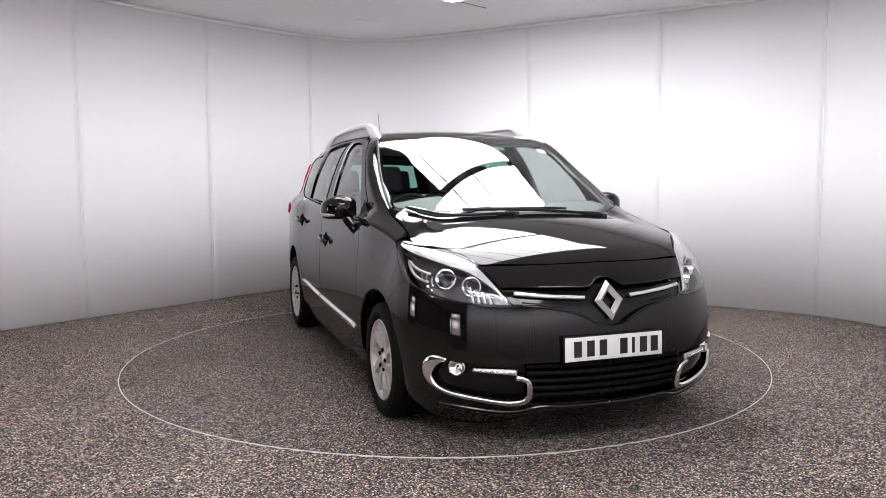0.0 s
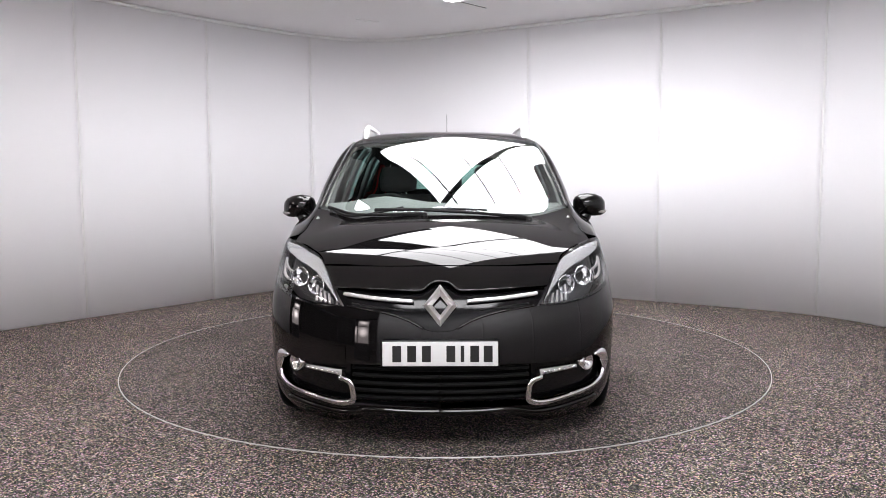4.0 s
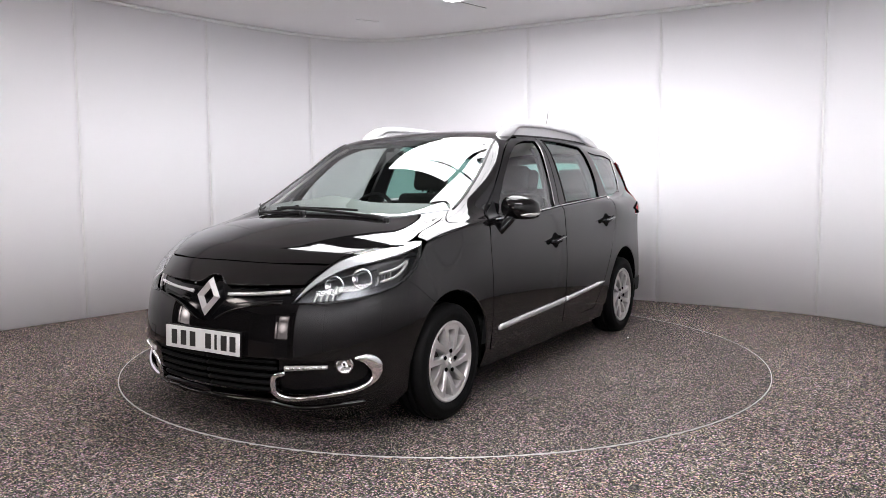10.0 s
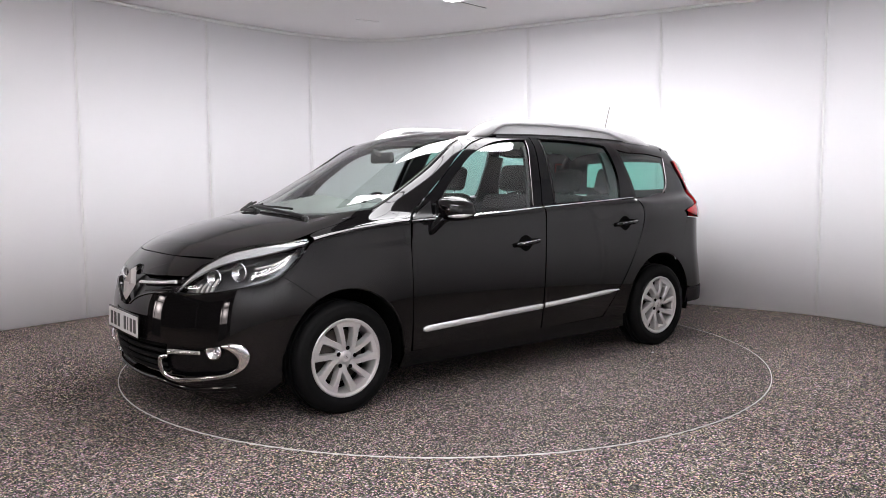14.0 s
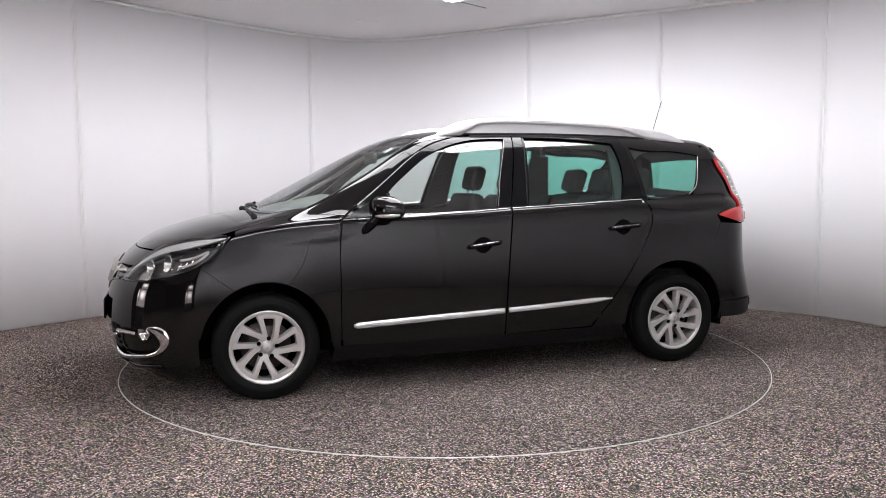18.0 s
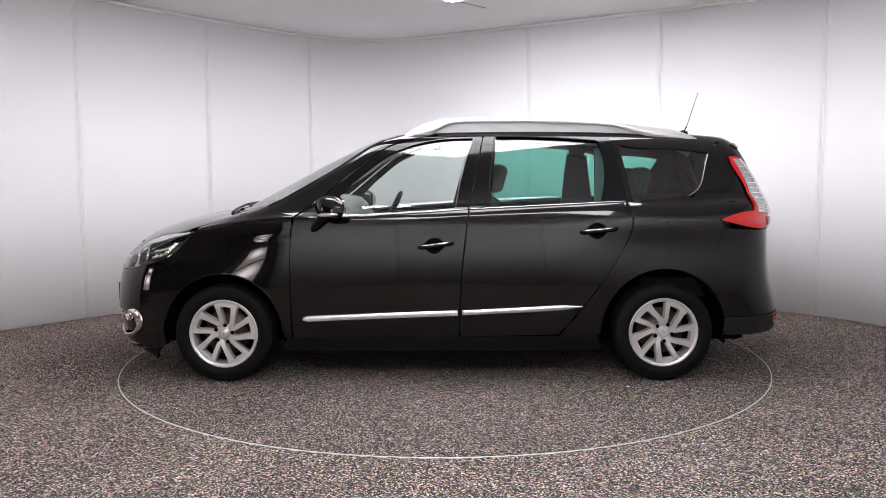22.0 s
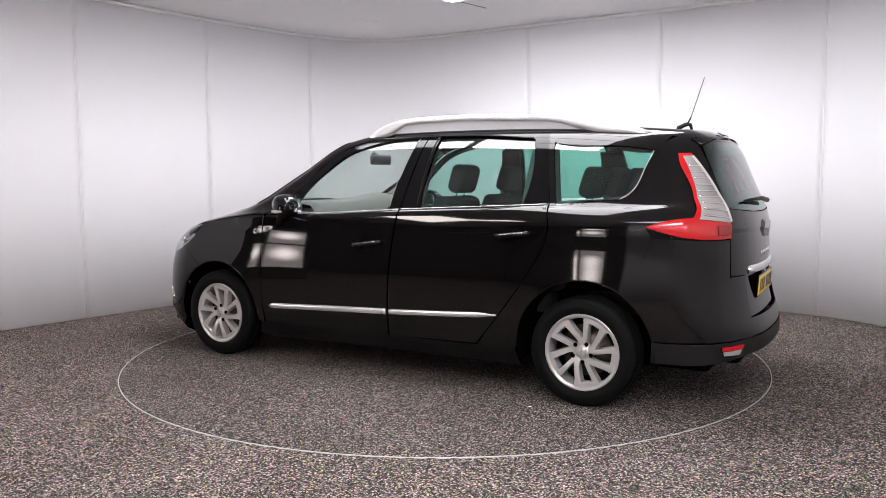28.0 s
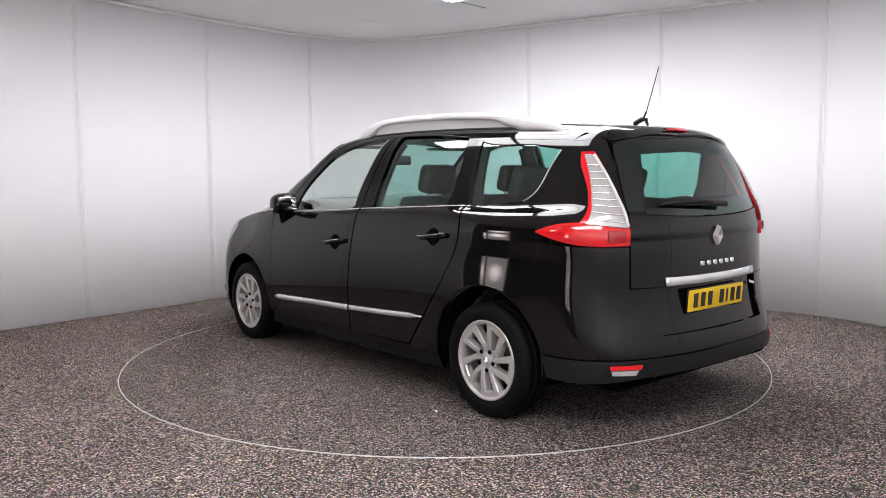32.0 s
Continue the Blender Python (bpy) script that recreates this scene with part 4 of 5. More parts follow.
for side in sides:
    j = turn("side", "nose", *[(x + 0.005, z) for x, z in joint])
    cusp = turn("side", "nose", *[tuple(q) for q in arch(2.77, 0.383, 25.4, 61.6, 22)]) + turn("side", "nose", *[tuple(q + [0.005, 0.0]) for q in curve2(joint, 20)])
    arch_n = turn("side", "nose", *[tuple(q) for q in arch(2.77, 0.383, 34.8, -12, 6)])
    jobs = [("nose", coons([(0.0, 0.434), (17.0, 0.436), (26.0, 0.428), (33.5, 0.443), arch_n[1]], V_EDGE + [(22.2, 0.692), (26.7, 0.697), (31.0, 0.710), (35.7, 0.731), (39.2, 0.754), cusp[-1]], 90, 40, None, cusp)),
            ("nose", coons([(34.6, 0.300), arch_n[3]], [(33.5, 0.443), arch_n[1]], 14, 12, [(34.6, 0.300), (35.6, 0.36), (33.5, 0.443)], arch_n[1:4][::-1])),
            ("nose", coons([(0.0, 0.175), (14.0, 0.172), (18.0, 0.128), (34.0, 0.118), arch_n[5]], [(0.0, 0.232), (14.5, 0.234), (17.0, 0.232), (26.0, 0.246), (34.6, 0.300), arch_n[3]], 70, 10))]
    bumper = panels("front_bumper", jobs, PAINT, car, flip=side, rim=0.03)
    band("front_lip", "nose", [(0.0, 0.212), (8.0, 0.212), (14.5, 0.210), (17.5, 0.190), (26.0, 0.196), (33.0, 0.215)], 0.030, 0.012, PAINT, bumper, side, 50, 0.0, "painted lower bumper lip")
    # lower grille, one half a side
    panel("lower_grille", "nose", coons([(0.0, 0.232), (17.0, 0.232)], [(0.0, 0.436), (17.2, 0.436)], 24, 10), SHADOW, car, off=-0.055, rim=0.0, flip=side)
    for z in (0.262, 0.302, 0.342, 0.382, 0.418):
        band("grille_slat", "nose", [(0.0, z), (8.0, z), (16.3, z)], 0.018, 0.012, TYRE, car, side, 24, -0.034)
    # fog lamp housing with its bright surround
    panel("fog_housing", "nose", coons([(16.8, 0.240), (26, 0.252), (34.8, 0.305)], [(16.8, 0.430), (26, 0.430), (33.8, 0.440)], 30, 14), GLOSS_BLACK, bumper, off=-0.030, rim=0.0, flip=side)
    loop = [(31.2, 0.438), (34.0, 0.424), (35.3, 0.385), (35.0, 0.340), (32.8, 0.297), (28.0, 0.268), (22.0, 0.246), (18.0, 0.242), (16.2, 0.262), (15.9, 0.310), (16.3, 0.352), (18.4, 0.370)]
    band("fog_surround", "nose", loop, lambda u: 0.021 - 0.012 * np.exp(-(u / 0.03) ** 2) + 0.048 * np.exp(-((u - 0.13) / 0.09) ** 2) + 0.008 * np.exp(-((u - 0.80) / 0.15) ** 2), 0.010, CHROME, bumper, side, 90, 0.0, "bright chrome fog lamp surround")
    band("running_light", "nose", [(18.2, 0.391), (22.0, 0.396), (26.2, 0.398)], lambda u: 0.026 - 0.010 * u, 0.010, PALE_LENS, bumper, side, 24, -0.010, "clear LED running light strip")
    for k in range(7):
        band("led", "nose", [(18.7 + k * 1.05, 0.392 + k * 0.001), (19.2 + k * 1.05, 0.393 + k * 0.001)], 0.010, 0.005, CHROME, bumper, side, 4, 0.002)
    fog = onto("nose", np.array([[29.3, 0.406]]))[0]
    fn = normal(fog[None])[0]
    s = -1 if side else 1
    v, e, f = lathe([(-0.03, 0.0), (0.004, 0.012), (0.010, 0.030), (0.016, 0.036), (0.012, 0.042), (-0.02, 0.044)], 28)
    rot = Vector((0, 1, 0)).rotation_difference(Vector((fn[0], s * fn[1], fn[2]))).to_matrix().to_4x4()
    ring = part("fog_lamp", (v, e, f), CHROME, bumper, "round fog lamp")
    ring.matrix_local = Matrix.Translation((fog[0] - 0.014, s * fog[1] * 0.985, fog[2])) @ rot
    v, e, f = lathe([(0.018, 0.0), (0.016, 0.018), (0.010, 0.037)], 24)
    pane = part("fog_lens", (v, e, f), LENS, bumper)
    pane.matrix_local = ring.matrix_local
    pane.visible_shadow = False
    # head lamps: dark bowl, reflectors, projector and clear lens
    g = coons(HEAD_LOW, HEAD_UP, 60, 20)
    lamp = panel("headlamp", "nose", coons([(a, z - 0.004) for a, z in HEAD_LOW], [(a, z + 0.004) for a, z in HEAD_UP], 60, 20), LAMP_GREY, car, off=-0.075, rim=0.0, flip=side, label="large clear headlamp with chrome reflectors")[0]
    panel("lens", "nose", g, LENS, lamp, off=0.004, rim=0.0, flip=side, crown=0.004)[0].visible_shadow = False
    panel("bezel", "nose", coons(BROW, [(a + 0.2, z - 0.004) for a, z in HEAD_UP], 60, 8), BRIGHT, lamp, off=-0.010, rim=0.012, flip=side, label="broad silver upper bezel")
    band("lamp_edge", "nose", HEAD_LOW, 0.016, 0.010, GLOSS_BLACK, lamp, side, 50, -0.018)
    for a, z, r, depth in ((32.0, 0.800, 0.043, 0.05), (26.6, 0.770, 0.041, 0.05)):
        q = onto("nose", np.array([[a, z]]))[0]
        qn = Vector((0.9, 0.42 * s, 0.1)).normalized()
        rot = Vector((0, 1, 0)).rotation_difference(qn).to_matrix().to_4x4()
        v, e, f = lathe([(0.0, r * 1.15), (0.006, r * 1.1), (0.002, r), (-0.03, r * 0.72), (-0.032, r * 0.66)], 32)
        bowl = part("reflector", (v, e, f), CHROME, lamp)
        bowl.matrix_local = Matrix.Translation((q[0] - depth * 0.9, s * (q[1] - depth * 0.35), q[2])) @ rot
        v, e, f = lathe([(-0.03, r * 0.68), (-0.018, r * 0.60), (-0.008, r * 0.36), (-0.004, 0.0)], 28)
        bulb = part("projector_lens", (v, e, f), LENS_BALL if r > 0.042 else ALLOY, lamp)
        bulb.matrix_local = bowl.matrix_local
    band("light_guide", "nose", [(36.4, 0.836), (40.2, 0.852), (43.3, 0.880)], 0.012, 0.008, ALLOY, lamp, side, 20, -0.030, "pale light guide bar")
    band("light_guide", "nose", [(36.7, 0.795), (40.7, 0.818), (43.3, 0.872)], 0.012, 0.008, ALLOY, lamp, side, 20, -0.030, "pale light guide bar")
    band("lamp_divider", "nose", [(24.2, 0.805), (29.0, 0.832), (36.0, 0.866)], 0.008, 0.010, LAMP_GREY, lamp, side, 20, -0.040)
    # fluted chrome reflectors beside the projector
    for k in range(9):
        a = 22.4 + k * 0.62
        band("reflector_flute", "nose", [(a, 0.712 + k * 0.0008), (a + 0.25, 0.735 + k * 0.003), (a + 0.7, 0.758 + k * 0.006)], 0.0115, 0.006, ALLOY if k % 2 else LAMP_GREY, lamp, side, 10, -0.066 + 0.004 * (k % 2))
    for k in range(6):
        a = 35.2 + k * 0.75
        band("reflector_flute", "nose", [(a, 0.772 + k * 0.006), (a + 0.4, 0.800 + k * 0.005), (a + 0.3, 0.826 + k * 0.004)], 0.012, 0.006, CHROME if k % 2 else LAMP_GREY, lamp, side, 10, -0.052)

panel("tow_cover", "nose", coons([(-20.0, 0.457), (-17.2, 0.457)], [(-20.0, 0.516), (-17.2, 0.516)], 8, 8), PAINT, car, off=0.0015, rim=0.004, label="square towing eye cover")
panel("windscreen_sticker", "top", coons([(1.965, 0.466), (1.965, 0.530)], [(1.912, 0.472), (1.908, 0.536)], 5, 5), WHITE_PLATE, ws, off=-0.004, rim=0.0, label="small white windscreen sticker")
for k in range(3):
    band("badge_bar", "tail", [(13.7 + k * 1.0, 0.705 - k * 0.006), (14.3 + k * 1.0, 0.701 - k * 0.006)], 0.018, 0.003, CHROME, tailgate, n=4)
for side in sides:
    band("door_edge_protector", "side", [(0.242, 1.118), (0.246, 1.105)], 0.008, 0.008, BRIGHT, car, side, 4)

# roof rails and aerial
for s in (1, -1):
    rx = (1.63, 1.56, 1.47, 1.32, 1.05, 0.77, 0.45, 0.23, 0.02, -0.14, -0.28)
    rz = (1.562, 1.610, 1.645, 1.668, 1.676, 1.674, 1.660, 1.642, 1.614, 1.584, 1.534)
    ry = (0.555, 0.558, 0.560, 0.564, 0.566, 0.566, 0.564, 0.560, 0.554, 0.546, 0.535)
    line = curve2(list(zip(rx, ry, rz)), 48)
    k = len(line)
    verts, faces = [], []
    for i, q in enumerate(line):
        u = i / (k - 1)
        foot = max(1 - u / 0.16, (u - 0.72) / 0.28, 0.0)
        zr = onto("top", np.array([[q[0], q[1]]]))[0][2]
        drop = 0.036 + (max(q[2] - zr, 0.03) - 0.02) * min(foot * 2.2, 1.0)
        wide = 0.030 + 0.010 * min(foot * 2, 1)
        for a, b in ((-0.46, -1), (-0.5, -0.6), (-0.38, -0.2), (-0.16, 0), (0.16, 0), (0.38, -0.2), (0.5, -0.6), (0.46, -1)):
            verts.append((q[0], s * (q[1] + a * wide), q[2] + b * drop))
    for i in range(k - 1):
        for a in range(8):
            b = (a + 1) % 8
            faces.append((i * 8 + a, i * 8 + b, (i + 1) * 8 + b, (i + 1) * 8 + a))
    faces += [tuple(range(8)), tuple(range((k - 1) * 8, k * 8))]
    rail = part("roof_rail", (verts, [], faces), RAIL, car, "silver aluminium roof rail")
    fill, q0 = [], line[5:41]
    for q in q0:
        zr = onto("top", np.array([[q[0], q[1]]]))[0][2]
        for a, z in ((-0.007, zr - 0.004), (-0.007, q[2] - 0.026), (0.007, q[2] - 0.026), (0.007, zr - 0.004)):
            fill.append((q[0], s * (q[1] + a), z))
    quads = [(i * 4 + a, i * 4 + (a + 1) % 4, i * 4 + 4 + (a + 1) % 4, i * 4 + 4 + a) for i in range(len(q0) - 1) for a in range(4)]
    part("rail_infill", (fill, [], quads), INFILL, rail, "grey plastic infill under the rail", smooth=False)
    band("rail_seal", "top", [(x, s * (y + 0.002)) for x, y in zip(rx[1:-1], ry[1:-1])], 0.022, 0.006, TRIM, rail)
apt = onto("top", np.array([[-0.335, 0.0]]))[0]
base = part("aerial", tube([(-0.29, 0, apt[2] - 0.01), (-0.30, 0, apt[2] + 0.012), (-0.345, 0, apt[2] + 0.032), (-0.372, 0, apt[2] + 0.030), (-0.385, 0, apt[2] - 0.01)], [0.008, 0.015, 0.014, 0.011, 0.007], 10), TRIM, car)
part("aerial_whip", tube([(-0.352, 0, apt[2] + 0.03), (-0.372, 0, apt[2] + 0.07), (-0.376, 0, apt[2] + 0.078), (-0.450, 0, 1.882)], [0.006, 0.005, 0.0026, 0.0022], 8), TRIM, base)

# windscreen wipers
for pivot, tip, mid in (((2.79, 0.48), (2.72, -0.38), (2.80, 0.05)), ((2.815, -0.10), (2.58, -0.66), (2.765, -0.42))):
    q = onto("top", np.array(curve2([pivot, mid, tip], 16)))
    q = q + normal(q) * np.linspace(0.0, 1.0, 16)[:, None] ** 0.4 * 0.02
    arm = part("wiper", tube(q.tolist(), [0.012, 0.011, 0.009] + [0.006] * 13, 6, True, 1.6), TRIM, car)
    v, e, f = lathe([(-0.01, 0.020), (0.010, 0.019), (0.016, 0.014), (0.018, 0.0)], 16, "Z")
    cap = part("pivot_cap", (v, e, f), TRIM, arm)
    cap.matrix_local = Matrix.Translation(q[0])
    q2 = onto("top", np.array(curve2([(mid[0] - 0.055, mid[1] + 0.20), (mid[0] - 0.045, mid[1] - 0.12), (tip[0] - 0.03, tip[1])], 14)))
    part("wiper_blade", tube((q2 + normal(q2) * 0.012).tolist(), 0.005, 6, True, 1.5), TRIM, arm)


# ---- wheels ----
def wheel(at, s, turned):
    """One road wheel, its outer face towards +y before the side's sign s."""
    barrel = [(-0.19, 0.19), (-0.19, 0.206), (-0.15, 0.196), (-0.05, 0.190), (-0.016, 0.197), (-0.006, 0.206), (-0.003, 0.214), (-0.010, 0.219), (-0.018, 0.216)]
    v, e, f = lathe(barrel, 72)
    w = part("wheel", (v, e, f), ALLOY, car, "silver alloy wheel with ten curved spokes")
    w.matrix_local = Matrix.Translation(at) @ pose(0, 0, 0, 0, 0, 0 if s > 0 else 180)
    tread = [(-0.012, 0.2140), (-0.004, 0.2240), (0.003, 0.2481), (0.004, 0.2645), (0.0015, 0.2681), (0.0025, 0.2799), (-0.004, 0.2953), (-0.018, 0.3062), (-0.034, 0.3098), (-0.060, 0.3116)]
    tread += [(-0.062, 0.3043), (-0.070, 0.3043), (-0.072, 0.3120), (-0.100, 0.3125), (-0.102, 0.3043), (-0.110, 0.3043), (-0.112, 0.3120), (-0.150, 0.3107), (-0.175, 0.3062), (-0.195, 0.2889), (-0.20, 0.2572), (-0.195, 0.2000)]
    part("tyre", lathe(tread, 96), TYRE, w, "black rubber tyre")
    v, e, f = lathe([(-0.095, 0.0), (-0.095, 0.148), (-0.105, 0.148)], 48)
    part("brake_disc", (v, e, f), BRAKE, w)
    # a dark disc for the shade behind the spokes
    v, e, f = lathe([(-0.13, 0.0), (-0.13, 0.20)], 40)
    part("shade_backing", (v, e, f), SHADOW, w)
    # spokes: five loops, each of a straight and a swept arm joined by a broad end at the rim
    def arm(name, angles, radii, widths):
        rows = 16
        ang, rad, wid = (np.interp(np.linspace(0, 1, rows), np.linspace(0, 1, len(c)), c) for c in (angles, radii, widths))
        ang = Spline(np.linspace(0, 1, len(angles)), angles)(np.linspace(0, 1, rows))
        c = np.stack([rad * np.cos(np.radians(ang)), rad * np.sin(np.radians(ang))], -1)
        t = np.gradient(c, axis=0)
        t /= np.linalg.norm(t, axis=1, keepdims=True)
        vs, fs = [], []
        for i in range(rows):
            u = (rad[i] - 0.03) / 0.17
            y = -0.010 - 0.016 * (1 - u) + 0.007 * math.sin(max(u, 0) * math.pi)
            for across, dy in ((-0.56, -0.045), (-0.5, -0.006), (-0.40, 0.0), (0.40, 0.0), (0.5, -0.006), (0.56, -0.045)):
                vs.append((c[i, 0] - t[i, 1] * wid[i] * across, y + dy, c[i, 1] + t[i, 0] * wid[i] * across))
        for i in range(rows - 1):
            for j in range(5):
                fs.append((i * 6 + j, i * 6 + j + 1, i * 6 + j + 7, i * 6 + j + 6))
        fs += [tuple(range(6)), tuple(range(rows * 6 - 6, rows * 6))[::-1]]
        return part(name, (vs, [], fs), ALLOY, w, smooth=False)

    for k in range(5):
        o = 90 + 72 * k + turned
        arm("spoke", [o - 10, o - 9, o - 11, o - 11], [0.040, 0.09, 0.14, 0.200], [0.036, 0.029, 0.031, 0.040])
        arm("spoke", [o + 56, o + 36, o + 26, o + 20], [0.040, 0.09, 0.14, 0.200], [0.040, 0.032, 0.035, 0.050])
        arm("spoke_end", [o - 17, o, o + 12, o + 29], [0.188, 0.187, 0.187, 0.188], [0.026, 0.034, 0.036, 0.030])
    v, e, f = lathe([(-0.030, 0.193), (-0.012, 0.195), (-0.008, 0.199), (-0.006, 0.206)], 72)
    part("rim_lip", (v, e, f), ALLOY, w)
    hub = part("hub", lathe([(-0.05, 0.060), (-0.030, 0.060), (-0.026, 0.056), (-0.022, 0.030), (-0.016, 0.027), (-0.014, 0.022), (-0.013, 0.0)], 40), ALLOY, w)
    cap = part("cap_emblem", diamond(0.010, 0.015, 0.5, 0.003), CHROME, w, smooth=False)
    cap.matrix_local = pose(0, -0.013, 0, 0, 0, 90)
    for k in range(5):
        a = radians(90 + 72 * k + 10 + turned)
        # bolt recesses, coloured near-black for the shade inside them
        v, e, f = lathe([(-0.030, 0.0), (-0.030, 0.009), (-0.0215, 0.0105), (-0.0235, 0.0125)], 14)
        b = part("bolt_recess", (v, e, f), SHADOW, w)
        b.matrix_local = Matrix.Translation((0.055 * math.cos(a), 0.012, 0.055 * math.sin(a)))
    return w


for x in (2.77, 0.0):
    for s in (1, -1):
        wheel((x, s * 0.885, 0.308), s, 0 if x > 1 else 20)


# ---- door mirrors ----
def ellipsoid_loft(sections, n=24, power=2.6):
    """A smooth closed body through sections of (y, x centre, z centre, half x, half z)."""
    verts, faces = [], []
    for y, cx, cz, hx, hz in sections:
        for k in range(n):
            a = 2 * math.pi * k / n
            c, s2 = math.cos(a), math.sin(a)
            verts.append((cx + hx * math.copysign(abs(c) ** (2 / power), c), y, cz + hz * math.copysign(abs(s2) ** (2 / power), s2)))
    m = len(sections)
    for i in range(m - 1):
        for k in range(n):
            j = (k + 1) % n
            faces.append((i * n + k, i * n + j, (i + 1) * n + j, (i + 1) * n + k))
    faces += [tuple(range(n))[::-1], tuple(range((m - 1) * n, m * n))]
    return verts, [], faces


for s in (1, -1):
    secs = [(0.835, 2.06, 1.105, 0.020, 0.030), (0.845, 2.065, 1.104, 0.060, 0.052), (0.87, 2.07, 1.106, 0.082, 0.066), (0.92, 2.075, 1.108, 0.092, 0.073),
            (0.97, 2.065, 1.104, 0.088, 0.071), (1.01, 2.05, 1.098, 0.074, 0.062), (1.035, 2.03, 1.09, 0.050, 0.045), (1.043, 2.02, 1.085, 0.022, 0.020)]
    v, e, f = ellipsoid_loft(secs)
    v = [(x, s * y, z) for x, y, z in v]
    m = part("door_mirror", (v, e, [q[::s] for q in f]), PAINT, car, "black door mirror with clear indicator")
    part("mirror_arm", tube([(2.19, s * 0.845, 0.945), (2.165, s * 0.868, 0.985), (2.13, s * 0.895, 1.03), (2.105, s * 0.915, 1.065)], [0.034, 0.040, 0.042, 0.042], 14, True, 0.7), GLOSS_BLACK, m)
    bm = bmesh.new()
    box(bm, 1.989, s * 0.935, 1.106, 0.008, 0.130, 0.090, 0.003)
    part("mirror_glass", bm, CHROME, m)
    part("indicator", tube([(2.145, s * 0.985, 1.062), (2.115, s * 1.015, 1.062), (2.06, s * 1.036, 1.064), (2.01, s * 1.038, 1.068)], [0.004, 0.011, 0.012, 0.007], 10), PALE_LENS, m, "clear indicator lens")
    tri = coons([(2.30, 1.045), (2.13, 1.052)], [(2.27, 1.055), (2.125, 1.145)], 8, 8)
    panel("mirror_sail", "side", tri, TRIM, m, off=0.003, rim=0.01, flip=s < 0)


# ---- cabin ----
def cushion(x, y, z, sx, sy, sz, m=None, bevel=0.03, rounds=2):
    bm = bmesh.new()
    box(bm, x, y, z, sx, sy, sz, bevel, m)
    return bm


def seat(x, y, z, wide, lean, head=True, tall=0.60):
    bm = cushion(x + 0.10, y, z, 0.50, wide, 0.16, bevel=0.05)
    st = part("seat", bm, FABRIC, car, "dark fabric seat")
    m = pose(x - 0.13, y, z + 0.06, 0, -lean, 0)
    part("backrest", cushion(0, 0, tall / 2, 0.13, wide, tall, m, 0.05), FABRIC, st)
    if head:
        hm = m @ pose(-0.005, 0, tall + 0.125)
        part("headrest", cushion(0, 0, 0, 0.10, 0.27, 0.19, hm, 0.04), FABRIC, st)
        for dy in (-0.055, 0.055):
            a, b = hm @ Vector((0, dy, -0.15)), hm @ Vector((0, dy, -0.08))
            part("headrest_post", tube([a, b], 0.006, 8), CHROME, st)
    return st


for y in (0.36, -0.36):
    seat(1.35, y, 0.52, 0.50, 16)
for y in (0.46, 0.0, -0.46):
    seat(0.42, y, 0.55, 0.42, 18, True, 0.55)
for y in (0.34, -0.34):
    seat(-0.25, y, 0.55, 0.45, 14, False, 0.40)
dash_prof = [(2.74, 1.055), (2.52, 1.105), (2.22, 1.125), (2.03, 1.095), (1.95, 0.98), (2.0, 0.70), (2.1, 0.55)]
vs, fs = [], []
for i in range(13):
    y = -0.72 + 1.44 * i / 12
    bump = 0.045 * math.exp(-((y + 0.36) / 0.2) ** 2)
    for k, (x, z) in enumerate(dash_prof):
        vs.append((x - 0.10 * y * y * (x > 2.3), y, z + bump * (1 < k < 4)))
n = len(dash_prof)
fs = [(i * n + k, (i + 1) * n + k, (i + 1) * n + k + 1, i * n + k + 1) for i in range(12) for k in range(n - 1)]
part("dashboard", (vs, [], fs), DASH_TOP, car, "dark grey dashboard")
v, e, f = [], [], []
for i in range(36):
    a = 2 * math.pi * i / 36
    for k in range(8):
        b = 2 * math.pi * k / 8
        r = 0.185 + 0.015 * math.cos(b)
        v.append((0.015 * math.sin(b), r * math.cos(a), r * math.sin(a)))
for i in range(36):
    for k in range(8):
        f.append((i * 8 + k, (i + 1) % 36 * 8 + k, (i + 1) % 36 * 8 + (k + 1) % 8, i * 8 + (k + 1) % 8))
sw = part("steering_wheel", (v, e, f), TRIM, car, "black steering wheel")
sw.matrix_local = pose(1.80, -0.37, 1.00, 0, -25, 0)
bm = bmesh.new()
box(bm, 0.01, 0, -0.01, 0.05, 0.15, 0.11, 0.02)
box(bm, 0.01, 0, -0.02, 0.02, 0.36, 0.035, 0.008)
part("wheel_boss", bm, TRIM, sw)
mir = part("rear_view_mirror", cushion(1.93, 0.0, 1.42, 0.035, 0.25, 0.075, None, 0.015), DASH, car)
part("mirror_mount", tube([(1.94, 0, 1.44), (2.0, 0, 1.465)], 0.018, 10), DASH, mir)
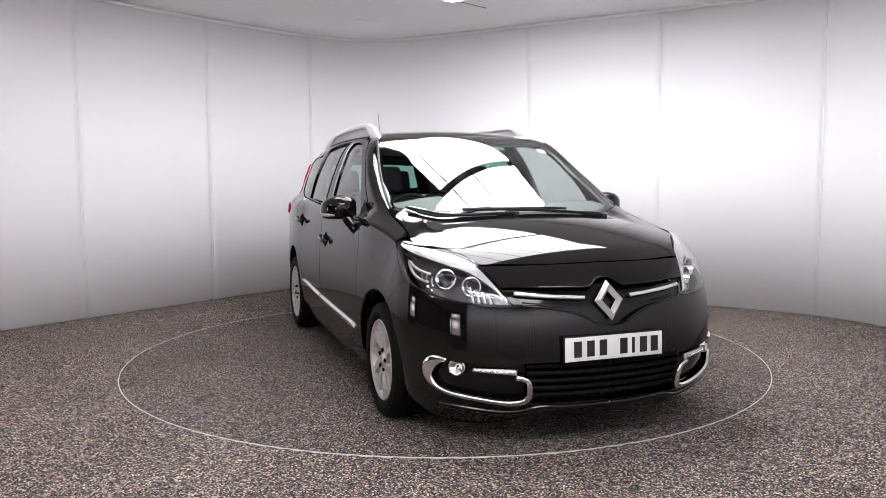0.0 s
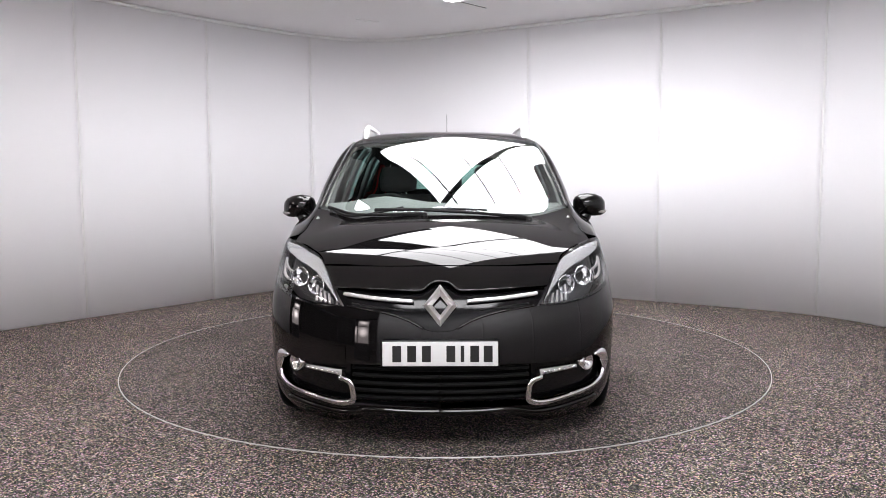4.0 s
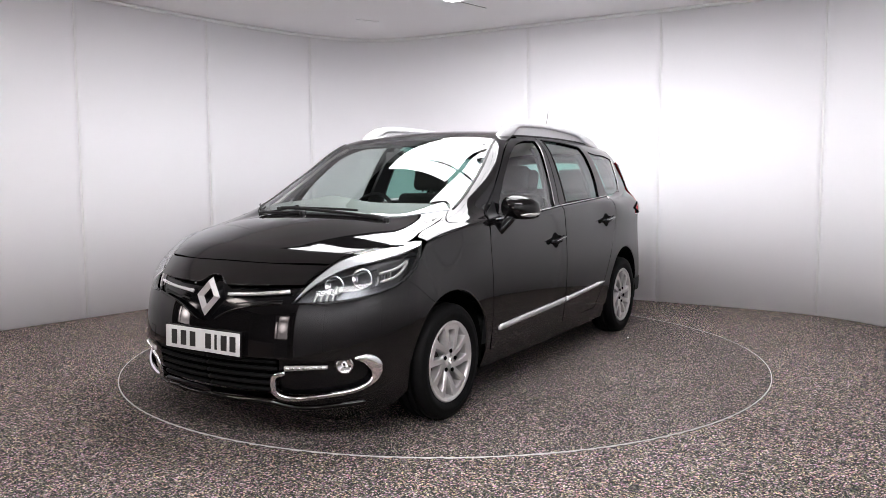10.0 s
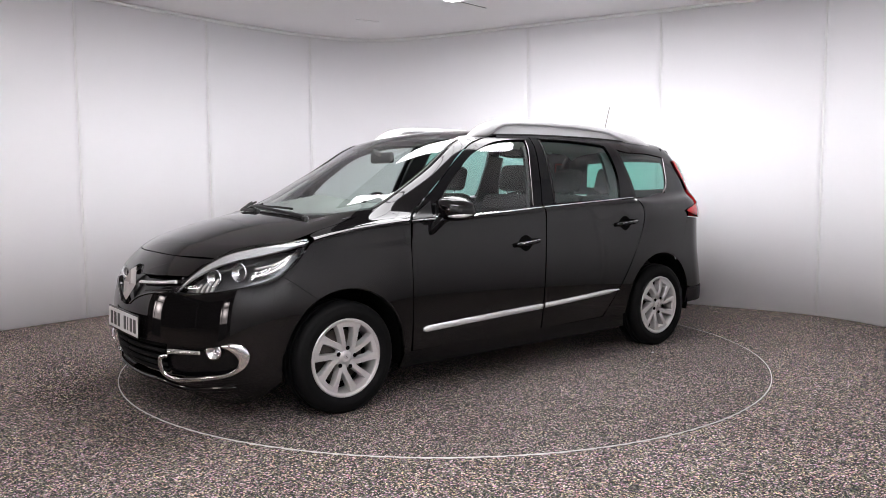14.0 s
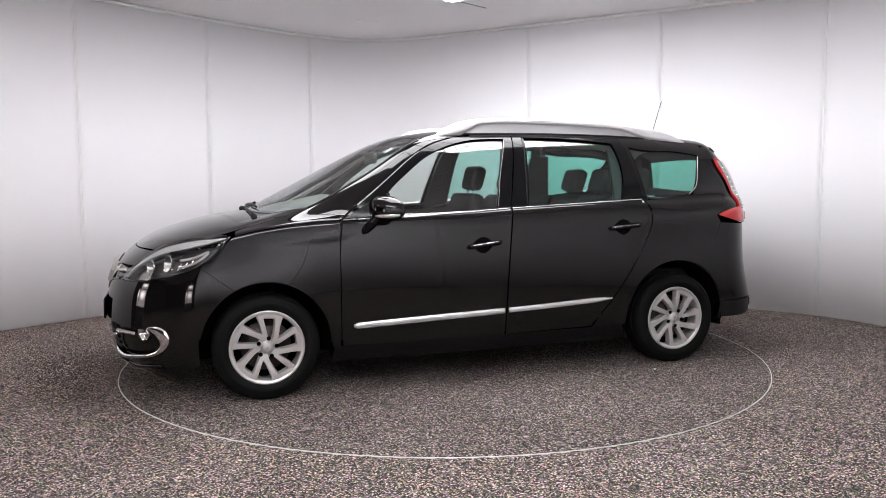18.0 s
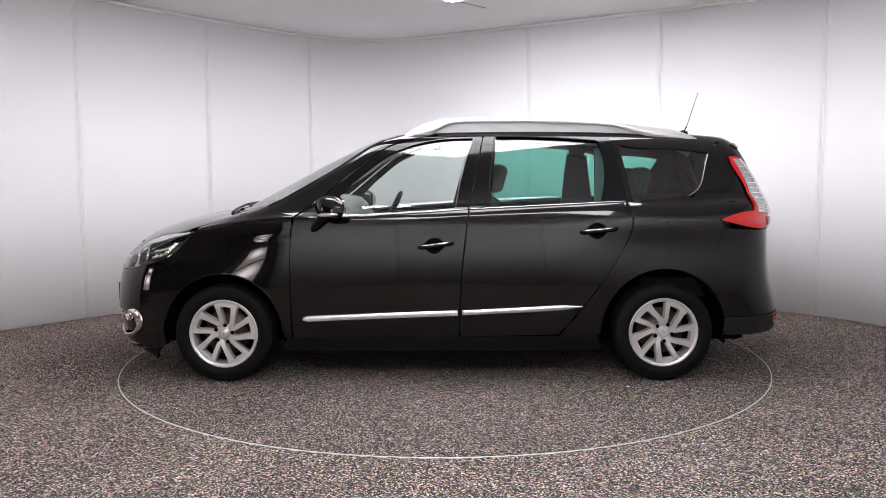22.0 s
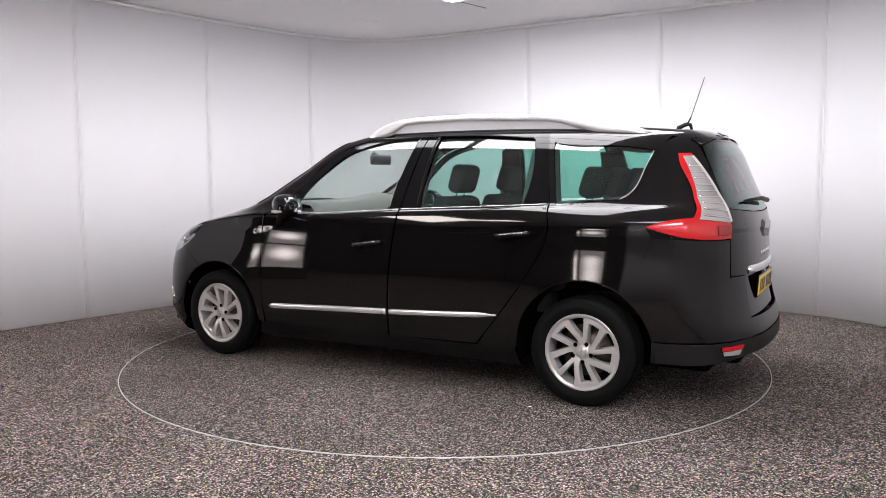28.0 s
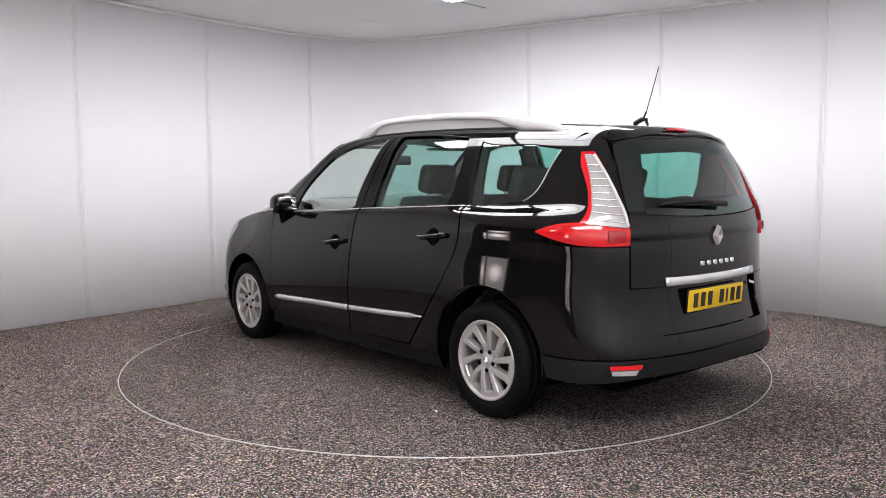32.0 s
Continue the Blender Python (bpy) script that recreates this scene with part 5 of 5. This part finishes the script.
for y in (0.37, -0.37):
    part("sun_visor", cushion(1.72, y, 1.505, 0.16, 0.36, 0.02, pose(0, 0, 0, 0, 0, 0), 0.008), VISOR, car)
# floor pan, inner door cards and rear bulk
bm = bmesh.new()
box(bm, 1.32, 0, 0.27, 3.9, 1.10, 0.16, 0.04)
box(bm, 1.40, 0, 0.26, 1.95, 1.64, 0.14, 0.03)
box(bm, -0.62, 0, 0.33, 0.35, 1.2, 0.12, 0.03)
part("floor_pan", bm, SHADOW, car)
for side in sides:
    panel("inner_pillar", "top", coons([(x, y - 0.012) for x, y in ws_side], [(x - 0.03, y + 0.045) for x, y in ws_side], 40, 6), CREAM, car, off=-0.030, rim=0.012, flip=side, label="pale windscreen pillar trim")
    panel("door_card", "side", coons([(2.34, 0.30), (0.70, 0.30)], [(2.34, 1.005), (1.25, 1.045), (0.25, 1.085)], 50, 14), DASH, car, off=-0.06, rim=0.0, flip=side)
    panel("rear_card", "side", coons([(0.42, 0.76), (-0.30, 0.76)], [(0.25, 1.085), (-0.25, 1.10)], 20, 8), DASH, car, off=-0.06, rim=0.0, flip=side)
    panel("inner_pillar", "side", coons([(1.30, 1.08), (1.10, 1.10)], [(1.19, 1.53), (1.05, 1.535)], 8, 16), DASH, car, off=-0.05, rim=0.02, flip=side)
    panel("inner_pillar", "side", coons([(0.42, 1.11), (0.17, 1.11)], [(0.40, 1.50), (0.24, 1.48)], 8, 16), DASH, car, off=-0.05, rim=0.02, flip=side)
bm = bmesh.new()
box(bm, 2.72, 0, 0.72, 0.06, 1.40, 0.55)
part("bulkhead", bm, SHADOW, car)


def motions():
    """The turntable turns steadily, and the car with it; the axis stands 1.383 m ahead of the rear axle."""
    rows, discs = [], []
    for s in range(33):
        u = (s - 16) / 16
        a = -151.376 - 78.669 * u + 2.796 * u * u - 1.164 * u ** 3 - 1.33 * u ** 4
        m = pose(0, 0, 0, 0, 0, a)
        rows.append((float(s), m @ pose(-1.383, 0.009, 0.004)))
        discs.append((float(s), m))
    walk(car, rows)
    walk(disc, discs)


motions()
